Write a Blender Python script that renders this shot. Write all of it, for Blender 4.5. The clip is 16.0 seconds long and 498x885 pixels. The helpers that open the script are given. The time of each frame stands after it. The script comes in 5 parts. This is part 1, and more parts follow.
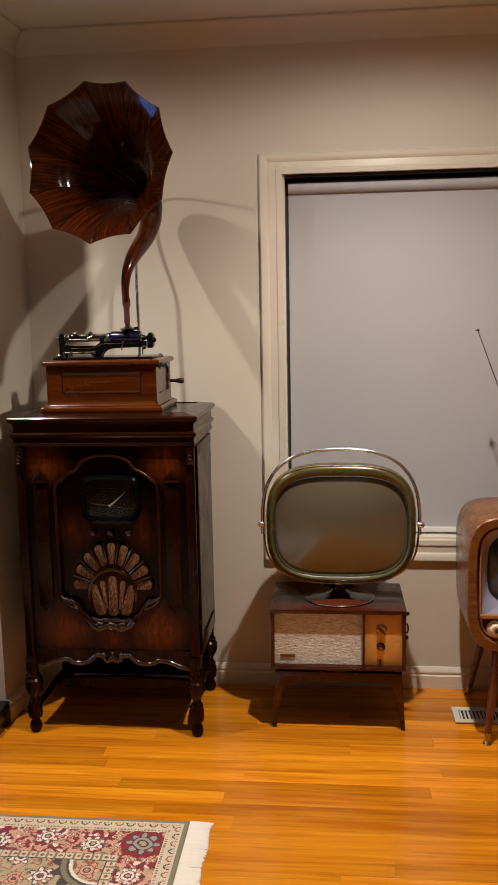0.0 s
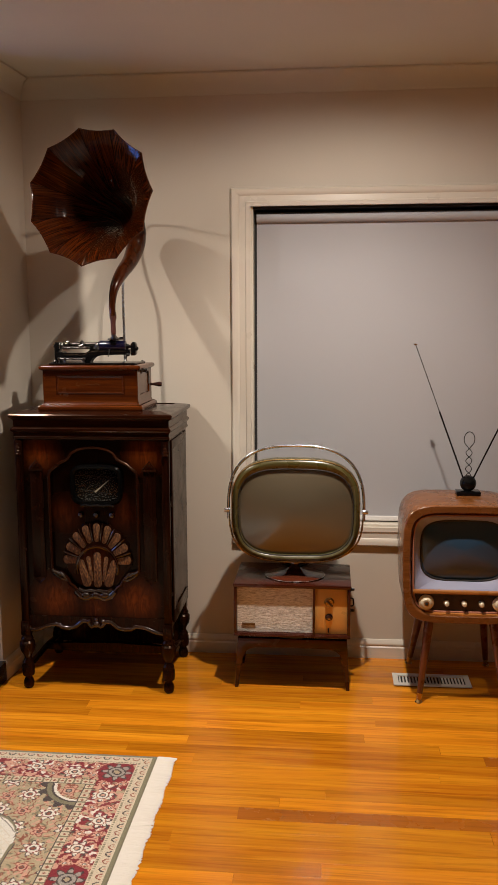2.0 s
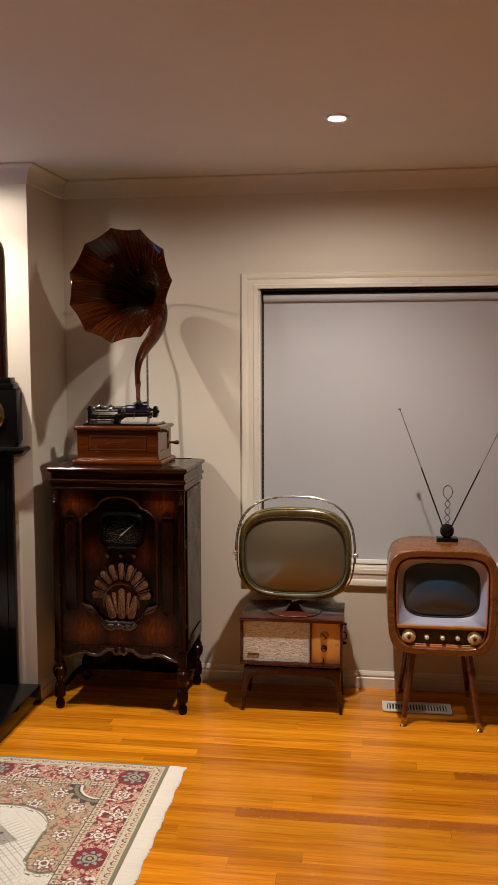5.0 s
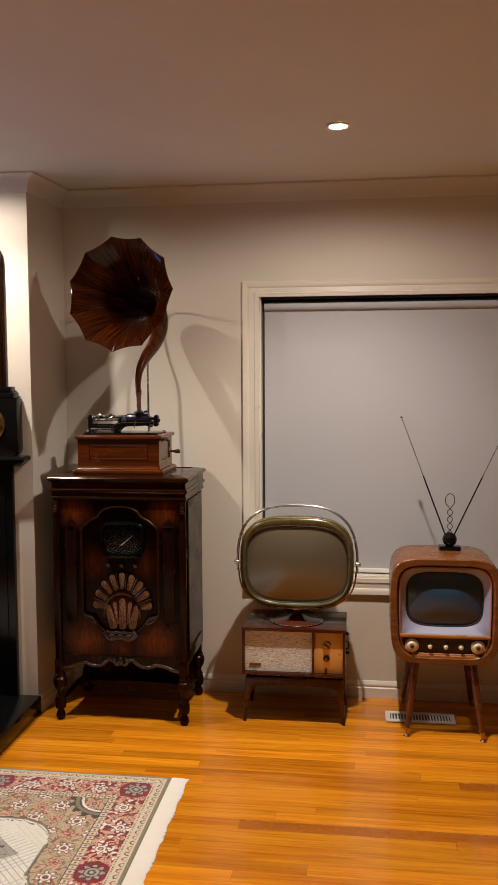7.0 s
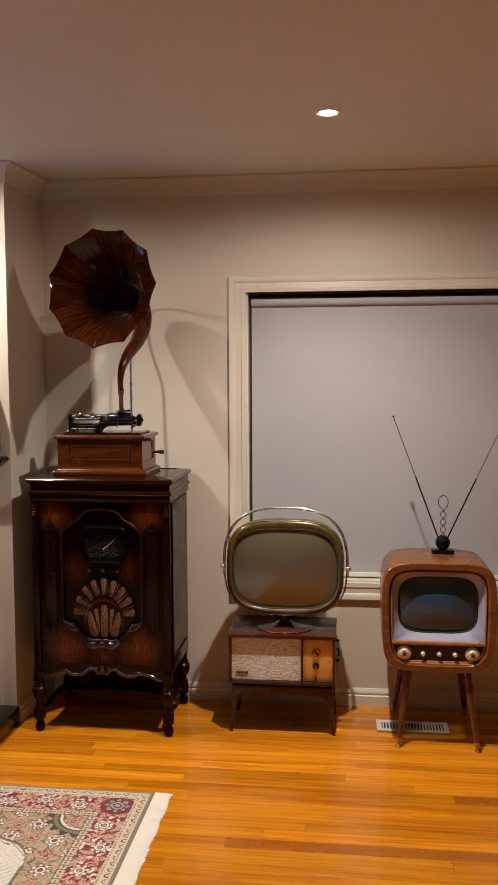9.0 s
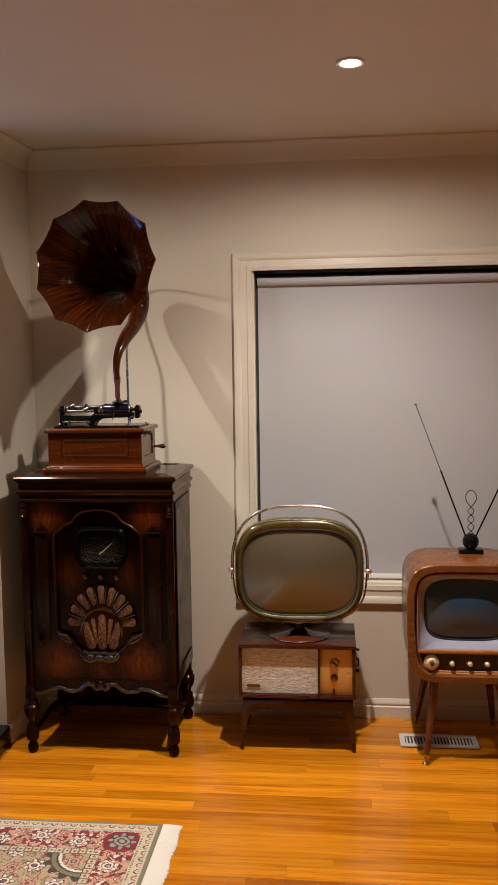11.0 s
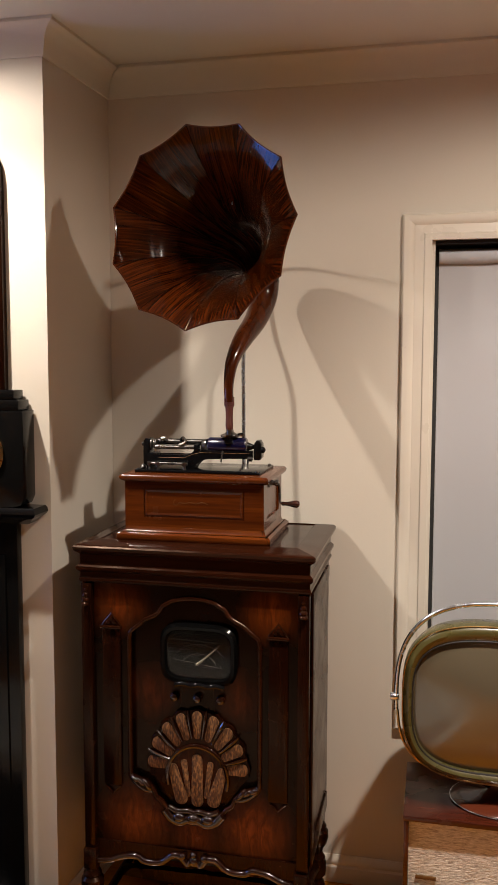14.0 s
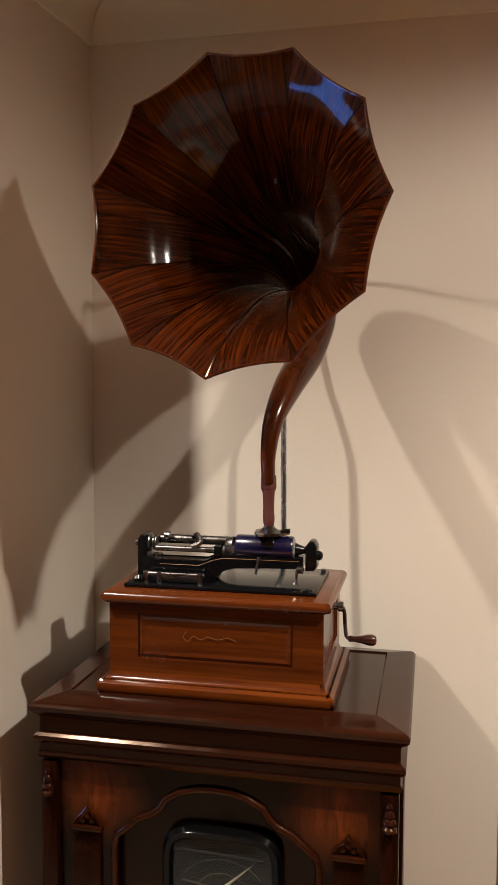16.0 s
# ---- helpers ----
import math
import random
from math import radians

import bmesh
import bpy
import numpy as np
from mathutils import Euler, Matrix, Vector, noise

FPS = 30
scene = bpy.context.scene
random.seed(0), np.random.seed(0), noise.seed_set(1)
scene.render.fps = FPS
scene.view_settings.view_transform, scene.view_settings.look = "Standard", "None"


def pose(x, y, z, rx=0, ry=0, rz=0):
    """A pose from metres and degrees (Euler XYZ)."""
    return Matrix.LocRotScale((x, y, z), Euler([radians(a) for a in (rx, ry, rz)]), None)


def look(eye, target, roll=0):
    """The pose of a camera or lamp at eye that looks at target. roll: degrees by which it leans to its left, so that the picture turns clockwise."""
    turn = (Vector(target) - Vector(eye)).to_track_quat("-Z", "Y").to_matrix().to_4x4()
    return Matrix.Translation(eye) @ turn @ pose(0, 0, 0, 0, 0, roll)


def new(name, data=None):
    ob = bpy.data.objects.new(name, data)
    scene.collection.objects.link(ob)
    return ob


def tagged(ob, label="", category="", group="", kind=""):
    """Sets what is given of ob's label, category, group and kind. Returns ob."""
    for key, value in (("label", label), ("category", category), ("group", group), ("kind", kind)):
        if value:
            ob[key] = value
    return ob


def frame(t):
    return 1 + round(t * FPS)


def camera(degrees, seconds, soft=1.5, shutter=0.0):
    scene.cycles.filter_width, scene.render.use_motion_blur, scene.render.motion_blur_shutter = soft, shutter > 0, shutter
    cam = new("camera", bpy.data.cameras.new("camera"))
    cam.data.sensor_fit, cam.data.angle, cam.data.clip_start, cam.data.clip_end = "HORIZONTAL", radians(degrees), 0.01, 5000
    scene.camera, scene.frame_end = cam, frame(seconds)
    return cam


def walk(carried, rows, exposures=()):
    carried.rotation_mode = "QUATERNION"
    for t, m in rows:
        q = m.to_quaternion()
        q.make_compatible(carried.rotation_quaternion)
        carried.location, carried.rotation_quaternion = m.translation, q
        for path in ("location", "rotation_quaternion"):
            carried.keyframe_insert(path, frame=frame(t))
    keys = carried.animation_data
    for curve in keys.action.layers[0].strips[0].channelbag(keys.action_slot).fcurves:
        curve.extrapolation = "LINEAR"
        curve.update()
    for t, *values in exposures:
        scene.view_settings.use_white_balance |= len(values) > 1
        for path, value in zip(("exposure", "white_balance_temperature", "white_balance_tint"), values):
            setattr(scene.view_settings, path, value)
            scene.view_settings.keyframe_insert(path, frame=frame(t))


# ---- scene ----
cam = camera(32.6, 16.0)
PATH = [
    (0, (0.065, 0.017, 1.48), (-0.128, 1.985, 1.184), -1.1),
    (0.5, (0.038, -0.112, 1.484), (-0.045, 1.864, 1.185), -1.5),
    (1, (0.08, -0.192, 1.495), (0.008, 1.783, 1.191), -1.8),
    (1.5, (0.175, -0.301, 1.498), (0.035, 1.673, 1.202), -0.2),
    (2, (0.233, -0.435, 1.512), (0.043, 1.535, 1.228), -0.2),
    (2.5, (0.256, -0.602, 1.529), (0.054, 1.369, 1.254), -0.6),
    (3, (0.295, -0.729, 1.561), (0.072, 1.242, 1.301), -0.5),
    (3.5, (0.365, -0.845, 1.589), (0.133, 1.126, 1.343), -0.1),
    (4, (0.396, -0.917, 1.6), (0.151, 1.056, 1.386), 0.0),
    (4.5, (0.403, -0.927, 1.603), (0.144, 1.047, 1.411), -0.1),
    (5, (0.403, -0.928, 1.605), (0.138, 1.046, 1.43), -0.1),
    (7.5, (0.385, -0.901, 1.6), (0.124, 1.076, 1.447), -0.3),
    (8, (0.383, -0.863, 1.6), (0.122, 1.114, 1.446), -0.2),
    (8.5, (0.378, -0.817, 1.596), (0.129, 1.162, 1.444), -0.2),
    (10.8, (0.276, -0.522, 1.567), (0.087, 1.462, 1.401), -0.5),
    (11, (0.236, -0.462, 1.576), (0.039, 1.52, 1.399), -0.8),
    (11.5, (0.216, -0.265, 1.595), (-0.061, 1.707, 1.417), -0.8),
    (12, (0.179, -0.097, 1.607), (-0.141, 1.869, 1.431), -0.4),
    (12.5, (0.085, 0.107, 1.612), (-0.262, 2.069, 1.436), -0.4),
    (13, (0.005, 0.281, 1.621), (-0.355, 2.241, 1.442), -0.4),
    (13.5, (-0.051, 0.499, 1.621), (-0.438, 2.454, 1.444), -0.2),
    (14, (-0.094, 0.713, 1.634), (-0.521, 2.658, 1.45), 0.1),
    (14.5, (-0.159, 0.908, 1.637), (-0.598, 2.852, 1.467), 0.3),
    (15, (-0.244, 1.101, 1.649), (-0.689, 3.044, 1.492), 0.4),
    (15.5, (-0.311, 1.308, 1.676), (-0.741, 3.256, 1.534), 0.3),
    (16, (-0.36, 1.469, 1.705), (-0.776, 3.42, 1.571), 0.2),
]
EXPOSURES = [(0, 0.0), (11, 0.05), (13.5, 0.22), (16, 0.38)]
walk(cam, [(t, look(eye, target, roll)) for t, eye, target, roll in PATH], EXPOSURES)

# ---- world and lamps ----
world = bpy.data.worlds.new("night")
scene.world = world
world.use_nodes = True
world.node_tree.nodes["Background"].inputs["Color"].default_value = (0.01, 0.012, 0.02, 1)
world.node_tree.nodes["Background"].inputs["Strength"].default_value = 0.2

CEIL = 2.53
WALL_Y = 3.285
LAMP_WATTS = 92.0
# the last three spots are unseen lamps added for warm fill
LAMP_SPOTS = [(0.296, 2.34), (-1.45, 2.46), (0.296, 0.30), (-1.45, 0.30), (2.05, 0.30)]


def beam(lx, ly, watts, degrees, blend):
    lamp = bpy.data.lights.new("downlight_beam", 'SPOT')
    lamp.energy = watts
    lamp.color = (1.0, 0.87, 0.75)
    lamp.spot_size = radians(degrees)
    lamp.spot_blend = blend
    lamp.shadow_soft_size = 0.022
    lo = new("downlight_beam", lamp)
    lo.matrix_world = pose(lx, ly, CEIL - 0.022)


# the row by the end wall: a broad beam, its bright core and the wide spill of open faces; the lamp by the fireplace is
# set weaker to balance brightness; the unseen row behind is added as fill, with narrow beams
for lx, ly in LAMP_SPOTS:
    if ly > 1:
        dimmed = 0.86 if lx < 0 else 1.0
        beam(lx, ly, 0.85 * dimmed * LAMP_WATTS, 128, 0.62)
        beam(lx, ly, (0.30 if lx < 0 else 0.95) * LAMP_WATTS, 84, 0.9)
        beam(lx, ly, 0.34 * dimmed * LAMP_WATTS, 172, 0.4)
    else:
        beam(lx, ly, 0.42 * LAMP_WATTS, 86, 0.5)


# ---- materials ----
def mat(name, color, rough=0.5, metal=0.0, coat=0.0, spec=0.5):
    m = bpy.data.materials.new(name)
    m.use_nodes = True
    b = m.node_tree.nodes["Principled BSDF"]
    b.inputs["Base Color"].default_value = (*color, 1)
    b.inputs["Roughness"].default_value = rough
    b.inputs["Metallic"].default_value = metal
    b.inputs["Coat Weight"].default_value = coat
    b.inputs["Specular IOR Level"].default_value = spec
    b.inputs["Coat Roughness"].default_value = 0.14
    return m


def nodes(m):
    t = m.node_tree
    return t.nodes, t.links, t.nodes["Principled BSDF"]


def add(m, kind, **vals):
    n = m.node_tree.nodes.new(kind)
    for k, v in vals.items():
        n.inputs[k.replace("_", " ")].default_value = v
    return n


def ramp(m, stops):
    n = m.node_tree.nodes.new("ShaderNodeValToRGB")
    e = n.color_ramp.elements
    while len(e) < len(stops):
        e.new(0.5)
    for el, (p, c) in zip(e, stops):
        el.position, el.color = p, (*c, 1)
    return n


def bump(m, src, strength, dist):
    n = add(m, "ShaderNodeBump", Strength=strength, Distance=dist)
    m.node_tree.links.new(src, n.inputs["Height"])
    m.node_tree.links.new(n.outputs["Normal"], m.node_tree.nodes["Principled BSDF"].inputs["Normal"])
    return n


def paint(name, c, rough=0.6, spots=0.04, scale=140.0, relief=0.12):
    """Wall or trim paint: roller texture and faint uneven tone."""
    m = mat(name, c, rough)
    ns, ln, b = nodes(m)
    co = ns.new("ShaderNodeTexCoord")
    big = add(m, "ShaderNodeTexNoise", Scale=1.7, Detail=4.0)
    ln.new(co.outputs["Object"], big.inputs["Vector"])
    r = ramp(m, [(0.3, tuple(v * (1 - spots) for v in c)), (0.7, tuple(min(1, v * (1 + spots * 0.5)) for v in c))])
    ln.new(big.outputs["Fac"], r.inputs["Fac"])
    ln.new(r.outputs["Color"], b.inputs["Base Color"])
    fine = add(m, "ShaderNodeTexNoise", Scale=scale, Detail=2.0)
    ln.new(co.outputs["Object"], fine.inputs["Vector"])
    if relief:
        bump(m, fine.outputs["Fac"], relief, 0.002)
    return m


def wood(name, dark, mid, light, rough=0.25, coat=0.5, axis="X", scale=1.0, streak=1.0, island=False, random_obj=0.0, fleck=True, spec=0.5):
    """Varnished timber with grain that runs along one axis."""
    m = mat(name, mid, rough, 0.0, coat, spec)
    ns, ln, b = nodes(m)
    co = ns.new("ShaderNodeTexCoord")
    mp = ns.new("ShaderNodeMapping")
    long, wide = 1.2 * scale, 26.0 * scale
    mp.inputs["Scale"].default_value = {"X": (long, wide, wide), "Y": (wide, long, wide), "Z": (wide, wide, long)}[axis]
    src = co.outputs["Object"]
    info = ns.new("ShaderNodeObjectInfo")
    geo = ns.new("ShaderNodeNewGeometry")
    rnd = geo.outputs["Random Per Island"] if island else info.outputs["Random"]
    off = ns.new("ShaderNodeVectorMath")
    off.operation = "SCALE"
    cmb = ns.new("ShaderNodeCombineXYZ")
    for k in range(3):
        ln.new(rnd, cmb.inputs[k])
    ln.new(cmb.outputs[0], off.inputs[0])
    off.inputs["Scale"].default_value = 37.0
    sm = ns.new("ShaderNodeVectorMath")
    sm.operation = "ADD"
    ln.new(src, sm.inputs[0])
    ln.new(off.outputs[0], sm.inputs[1])
    ln.new(sm.outputs[0], mp.inputs["Vector"])
    gr = add(m, "ShaderNodeTexNoise", Scale=1.0, Detail=7.0, Roughness=0.62, Distortion=0.7 * streak)
    ln.new(mp.outputs[0], gr.inputs["Vector"])
    r = ramp(m, [(0.28, dark), (0.5, mid), (0.74, light)])
    ln.new(gr.outputs["Fac"], r.inputs["Fac"])
    out = r.outputs["Color"]
    if fleck:
        mp2 = ns.new("ShaderNodeMapping")
        mp2.inputs["Scale"].default_value = [v * (6 if v == wide else 5) for v in mp.inputs["Scale"].default_value]
        ln.new(sm.outputs[0], mp2.inputs["Vector"])
        fl = add(m, "ShaderNodeTexNoise", Scale=1.0, Detail=2.0)
        ln.new(mp2.outputs[0], fl.inputs["Vector"])
        r2 = ramp(m, [(0.34, (0.62, 0.58, 0.55)), (0.5, (1, 1, 1))])
        ln.new(fl.outputs["Fac"], r2.inputs["Fac"])
        mx = ns.new("ShaderNodeMix")
        mx.data_type, mx.blend_type = "RGBA", "MULTIPLY"
        mx.inputs[0].default_value = 0.55
        ln.new(out, mx.inputs[6])
        ln.new(r2.outputs["Color"], mx.inputs[7])
        out = mx.outputs[2]
        bump(m, fl.outputs["Fac"], 0.05, 0.001)
    if random_obj:
        hs = ns.new("ShaderNodeHueSaturation")
        rg = add(m, "ShaderNodeMapRange", To_Min=1 - random_obj, To_Max=1 + random_obj * 0.8)
        ln.new(rnd, rg.inputs["Value"])
        ln.new(rg.outputs[0], hs.inputs["Value"])
        ln.new(out, hs.inputs["Color"])
        out = hs.outputs["Color"]
    ln.new(out, b.inputs["Base Color"])
    return m


def gloss_noise(m, lo, hi, scale=6.0):
    """Roughness that wanders between two values: handling, dust, uneven polish."""
    ns, ln, b = nodes(m)
    co = ns.new("ShaderNodeTexCoord")
    n = add(m, "ShaderNodeTexNoise", Scale=scale, Detail=5.0)
    ln.new(co.outputs["Object"], n.inputs["Vector"])
    r = add(m, "ShaderNodeMapRange", From_Min=0.3, From_Max=0.7, To_Min=lo, To_Max=hi)
    ln.new(n.outputs["Fac"], r.inputs["Value"])
    ln.new(r.outputs[0], b.inputs["Roughness"])
    return m


M_WALL = paint("wall_paint", (0.61, 0.568, 0.49), 0.62)
M_CEIL = paint("ceiling_paint", (0.67, 0.67, 0.59), 0.85)
M_TRIM = gloss_noise(paint("trim_gloss_paint", (0.70, 0.655, 0.57), 0.3, 0.02, 90.0, 0.04), 0.26, 0.36)
M_BLIND = paint("blind_fabric", (0.46, 0.47, 0.50), 0.85, 0.02, 220.0, 0.0)
M_BLACK = mat("matt_black", (0.012, 0.011, 0.011), 0.6)
M_SLATE = gloss_noise(mat("black_polished_stone", (0.004, 0.004, 0.004), 0.2, 0.0, 0.0, 0.3), 0.08, 0.2)
M_FLOOR = gloss_noise(wood("floor_board_varnish", (0.45, 0.125, 0.005), (0.63, 0.220, 0.009), (0.77, 0.320, 0.016), 0.24, 0.2, "X", 0.8, 1.4, False, 0.21, spec=0.4), 0.14, 0.26, 9.0)
M_FLOORDK = gloss_noise(wood("floor_board_dark_varnish", (0.27, 0.075, 0.005), (0.36, 0.105, 0.007), (0.43, 0.14, 0.010), 0.24, 0.25, "X", 0.8, 1.0, False, 0.06), 0.2, 0.36, 9.0)
M_FLOORREST = gloss_noise(wood("floor_rest_varnish", (0.43, 0.125, 0.005), (0.62, 0.215, 0.0095), (0.76, 0.31, 0.019), 0.24, 0.25, "X", 0.8, 1.0, True, 0.16), 0.2, 0.36, 9.0)
M_GLASS = mat("window_glass", (0.9, 0.95, 0.95), 0.02)
M_GLASS.node_tree.nodes["Principled BSDF"].inputs["Transmission Weight"].default_value = 1.0
M_CHROME = gloss_noise(mat("chrome", (0.66, 0.73, 0.82), 0.2, 1.0), 0.18, 0.3, 30.0)
M_LAMP = mat("lamp_glow", (1, 1, 1), 0.5)
M_LAMP.node_tree.nodes["Principled BSDF"].inputs["Emission Color"].default_value = (1.0, 0.86, 0.72, 1)
M_LAMP.node_tree.nodes["Principled BSDF"].inputs["Emission Strength"].default_value = 30.0


# ---- building helpers ----
def link_mesh(name, bm, material, smooth=False):
    me = bpy.data.meshes.new(name)
    bmesh.ops.recalc_face_normals(bm, faces=bm.faces)
    bm.to_mesh(me)
    bm.free()
    for m in (material if isinstance(material, (list, tuple)) else [material]):
        me.materials.append(m)
    if smooth:
        me.polygons.foreach_set("use_smooth", [True] * len(me.polygons))
        me.set_sharp_from_angle(angle=radians(38))
    return me


def part(name, bm, material, parent=None, label="", smooth=True):
    ob = new(name, link_mesh(name, bm, material, smooth))
    if parent is not None:
        ob.parent = parent
    if label:
        tagged(ob, label)
    return ob


def thing(name, x, y, z, rz=0.0, **tags):
    ob = new(name)
    ob.empty_display_size = 0.1
    ob.matrix_world = pose(x, y, z, 0, 0, rz)
    return tagged(ob, **tags)


def box(x0, x1, y0, y1, z0, z1, bev=0.0, seg=2, bm=None):
    """A bevelled block between two corners."""
    own = bmesh.new()
    bmesh.ops.create_cube(own, size=1.0)
    for v in own.verts:
        v.co = Vector((x0 + (v.co.x + .5) * (x1 - x0), y0 + (v.co.y + .5) * (y1 - y0), z0 + (v.co.z + .5) * (z1 - z0)))
    if bev > 0:
        bmesh.ops.bevel(own, geom=own.edges[:], offset=bev, segments=seg, profile=0.5, affect='EDGES')
    if bm is None:
        return own
    return merge(bm, own)


def merge(bm, own, m=None):
    me = bpy.data.meshes.new("tmp")
    own.to_mesh(me)
    own.free()
    if m is not None:
        me.transform(m)
    bm.from_mesh(me)
    bpy.data.meshes.remove(me)
    return bm


def lathe(profile, n=24, axis="Z", bm=None, m=None):
    """Turns (radius, height) pairs round an axis."""
    own = bmesh.new()
    rings = []
    for r, h in profile:
        if r < 1e-5:
            rings.append([own.verts.new((0, 0, h))])
        else:
            rings.append([own.verts.new((r * math.cos(2 * math.pi * k / n), r * math.sin(2 * math.pi * k / n), h)) for k in range(n)])
    for a, b in zip(rings, rings[1:]):
        for k in range(n):
            q = (k + 1) % n
            if len(a) == 1 and len(b) == 1:
                continue
            if len(a) == 1:
                own.faces.new((a[0], b[k], b[q]))
            elif len(b) == 1:
                own.faces.new((a[k], a[q], b[0]))
            else:
                own.faces.new((a[k], a[q], b[q], b[k]))
    for ring, flip in ((rings[0], True), (rings[-1], False)):
        if len(ring) > 2:
            own.faces.new(ring[::-1] if flip else ring)
    turn = {"Z": Matrix.Identity(4), "X": pose(0, 0, 0, 0, 90, 0), "Y": pose(0, 0, 0, 90, 0, 0)}[axis]
    full = (m if m is not None else Matrix.Identity(4)) @ turn
    bmesh.ops.transform(own, matrix=full, verts=own.verts)
    if bm is None:
        return own
    return merge(bm, own)


def smooth_path(points, steps=8):
    """A Catmull-Rom line through tuples of any length."""
    pts = [np.array(p, float) for p in points]
    pts = [2 * pts[0] - pts[1]] + pts + [2 * pts[-1] - pts[-2]]
    out = []
    for a, b, c, d in zip(pts, pts[1:], pts[2:], pts[3:]):
        for k in range(steps):
            t = k / steps
            out.append(0.5 * ((2 * b) + (c - a) * t + (2 * a - 5 * b + 4 * c - d) * t ** 2 + (3 * b - a - 3 * c + d) * t ** 3))
    out.append(pts[-2])
    return out


def tube(points, radius, n=10, closed=False, bm=None, caps=True, flat=1.0):
    """A tube along points; radius is one number or one per point."""
    own = bmesh.new()
    P = [Vector(p[:3]) for p in points]
    R = radius if isinstance(radius, (list, tuple)) else [radius] * len(P)
    up = None
    rings = []
    for i, p in enumerate(P):
        a = P[(i - 1) % len(P)] if (closed or i > 0) else p
        b = P[(i + 1) % len(P)] if (closed or i < len(P) - 1) else p
        t = (b - a).normalized()
        if up is None:
            up = Vector((0, 0, 1)) if abs(t.z) < 0.9 else Vector((1, 0, 0))
        side = t.cross(up).normalized()
        up = side.cross(t).normalized()
        rings.append([own.verts.new(p + R[i] * (math.cos(2 * math.pi * k / n) * side + flat * math.sin(2 * math.pi * k / n) * up)) for k in range(n)])
    pairs = list(zip(rings, rings[1:])) + ([(rings[-1], rings[0])] if closed else [])
    for a, b in pairs:
        for k in range(n):
            q = (k + 1) % n
            own.faces.new((a[k], a[q], b[q], b[k]))
    if caps and not closed:
        own.faces.new(rings[0][::-1])
        own.faces.new(rings[-1])
    if bm is None:
        return own
    return merge(bm, own)


def prism(outline, y0, y1, bev=0.0, bm=None, seg=2):
    """An outline of (x, z) pairs pushed from y0 to y1."""
    own = bmesh.new()
    lo = [own.verts.new((x, y0, z)) for x, z in outline]
    hi = [own.verts.new((x, y1, z)) for x, z in outline]
    n = len(outline)
    f0, f1 = own.faces.new(lo), own.faces.new(hi[::-1])
    for k in range(n):
        q = (k + 1) % n
        own.faces.new((lo[q], lo[k], hi[k], hi[q]))
    if bev > 0:
        bmesh.ops.bevel(own, geom=list({e for f in (f0, f1) for e in f.edges}), offset=bev, segments=seg, profile=0.5, affect='EDGES')
    if bm is None:
        return own
    return merge(bm, own)


def rings_loft(loops, cap_first=True, cap_last=True, bm=None):
    """Skins a row of closed loops with equal counts."""
    own = bmesh.new()
    vs = [[own.verts.new(p) for p in lp] for lp in loops]
    n = len(vs[0])
    for a, b in zip(vs, vs[1:]):
        for k in range(n):
            q = (k + 1) % n
            own.faces.new((a[k], a[q], b[q], b[k]))
    if cap_first:
        own.faces.new(vs[0][::-1])
    if cap_last:
        own.faces.new(vs[-1])
    if bm is None:
        return own
    return merge(bm, own)


def superellipse(cx, cz, a, b, y, e=3.0, n=64):
    """Points of a rounded-square loop in the plane y."""
    out = []
    for k in range(n):
        t = 2 * math.pi * k / n
        c, s = math.cos(t), math.sin(t)
        out.append((cx + a * math.copysign(abs(c) ** (2 / e), c), y, cz + b * math.copysign(abs(s) ** (2 / e), s)))
    return out


def sweep(profile, a, b, out, m0=0.0, m1=0.0, up=(0, 0, 1)):
    """A moulding: (outward, height) profile pushed from a to b; m0 and m1 mitre its ends (1 grows outwards, -1 shrinks)."""
    own = bmesh.new()
    a, b, out, up = Vector(a), Vector(b), Vector(out), Vector(up)
    run = (b - a).normalized()
    r0 = [own.verts.new(a + out * p + up * h - run * p * m0) for p, h in profile]
    r1 = [own.verts.new(b + out * p + up * h + run * p * m1) for p, h in profile]
    n = len(profile)
    for k in range(n):
        q = (k + 1) % n
        own.faces.new((r0[k], r0[q], r1[q], r1[k]))
    own.faces.new(r0[::-1])
    own.faces.new(r1)
    return own


# ---- the room ----
X0, X1, Y0 = -3.0, 4.6, -6.0
BREAST_X, BREAST_Y, SIDE_X = -1.14, 2.895, -1.108
WIN = (-0.117, 1.75, 0.602, 1.994)


def structure(name, bm, m, label, category, smooth=False):
    return tagged(part(name, bm, m, None, "", smooth), label, category, "", "structure")


b = box(X0 - 0.15, WIN[0], WALL_Y, WALL_Y + 0.2, -0.05, CEIL + 0.05)
box(WIN[1], X1 + 0.15, WALL_Y, WALL_Y + 0.2, -0.05, CEIL + 0.05, bm=b)
box(WIN[0], WIN[1], WALL_Y, WALL_Y + 0.2, -0.05, WIN[2], bm=b)
box(WIN[0], WIN[1], WALL_Y, WALL_Y + 0.2, WIN[3], CEIL + 0.05, bm=b)
structure("wall_north", b, M_WALL, "off-white painted wall around a window", "wall")
b = bmesh.new()
lo = [b.verts.new((x, y, -0.04)) for x, y in ((X0, BREAST_Y), (BREAST_X, BREAST_Y), (SIDE_X, WALL_Y - 0.001), (X0, WALL_Y - 0.001))]
hi = [b.verts.new((v.co.x, v.co.y, CEIL + 0.04)) for v in lo]
b.faces.new(lo[::-1])
b.faces.new(hi)
for k in range(4):
    b.faces.new((lo[k], lo[(k + 1) % 4], hi[(k + 1) % 4], hi[k]))
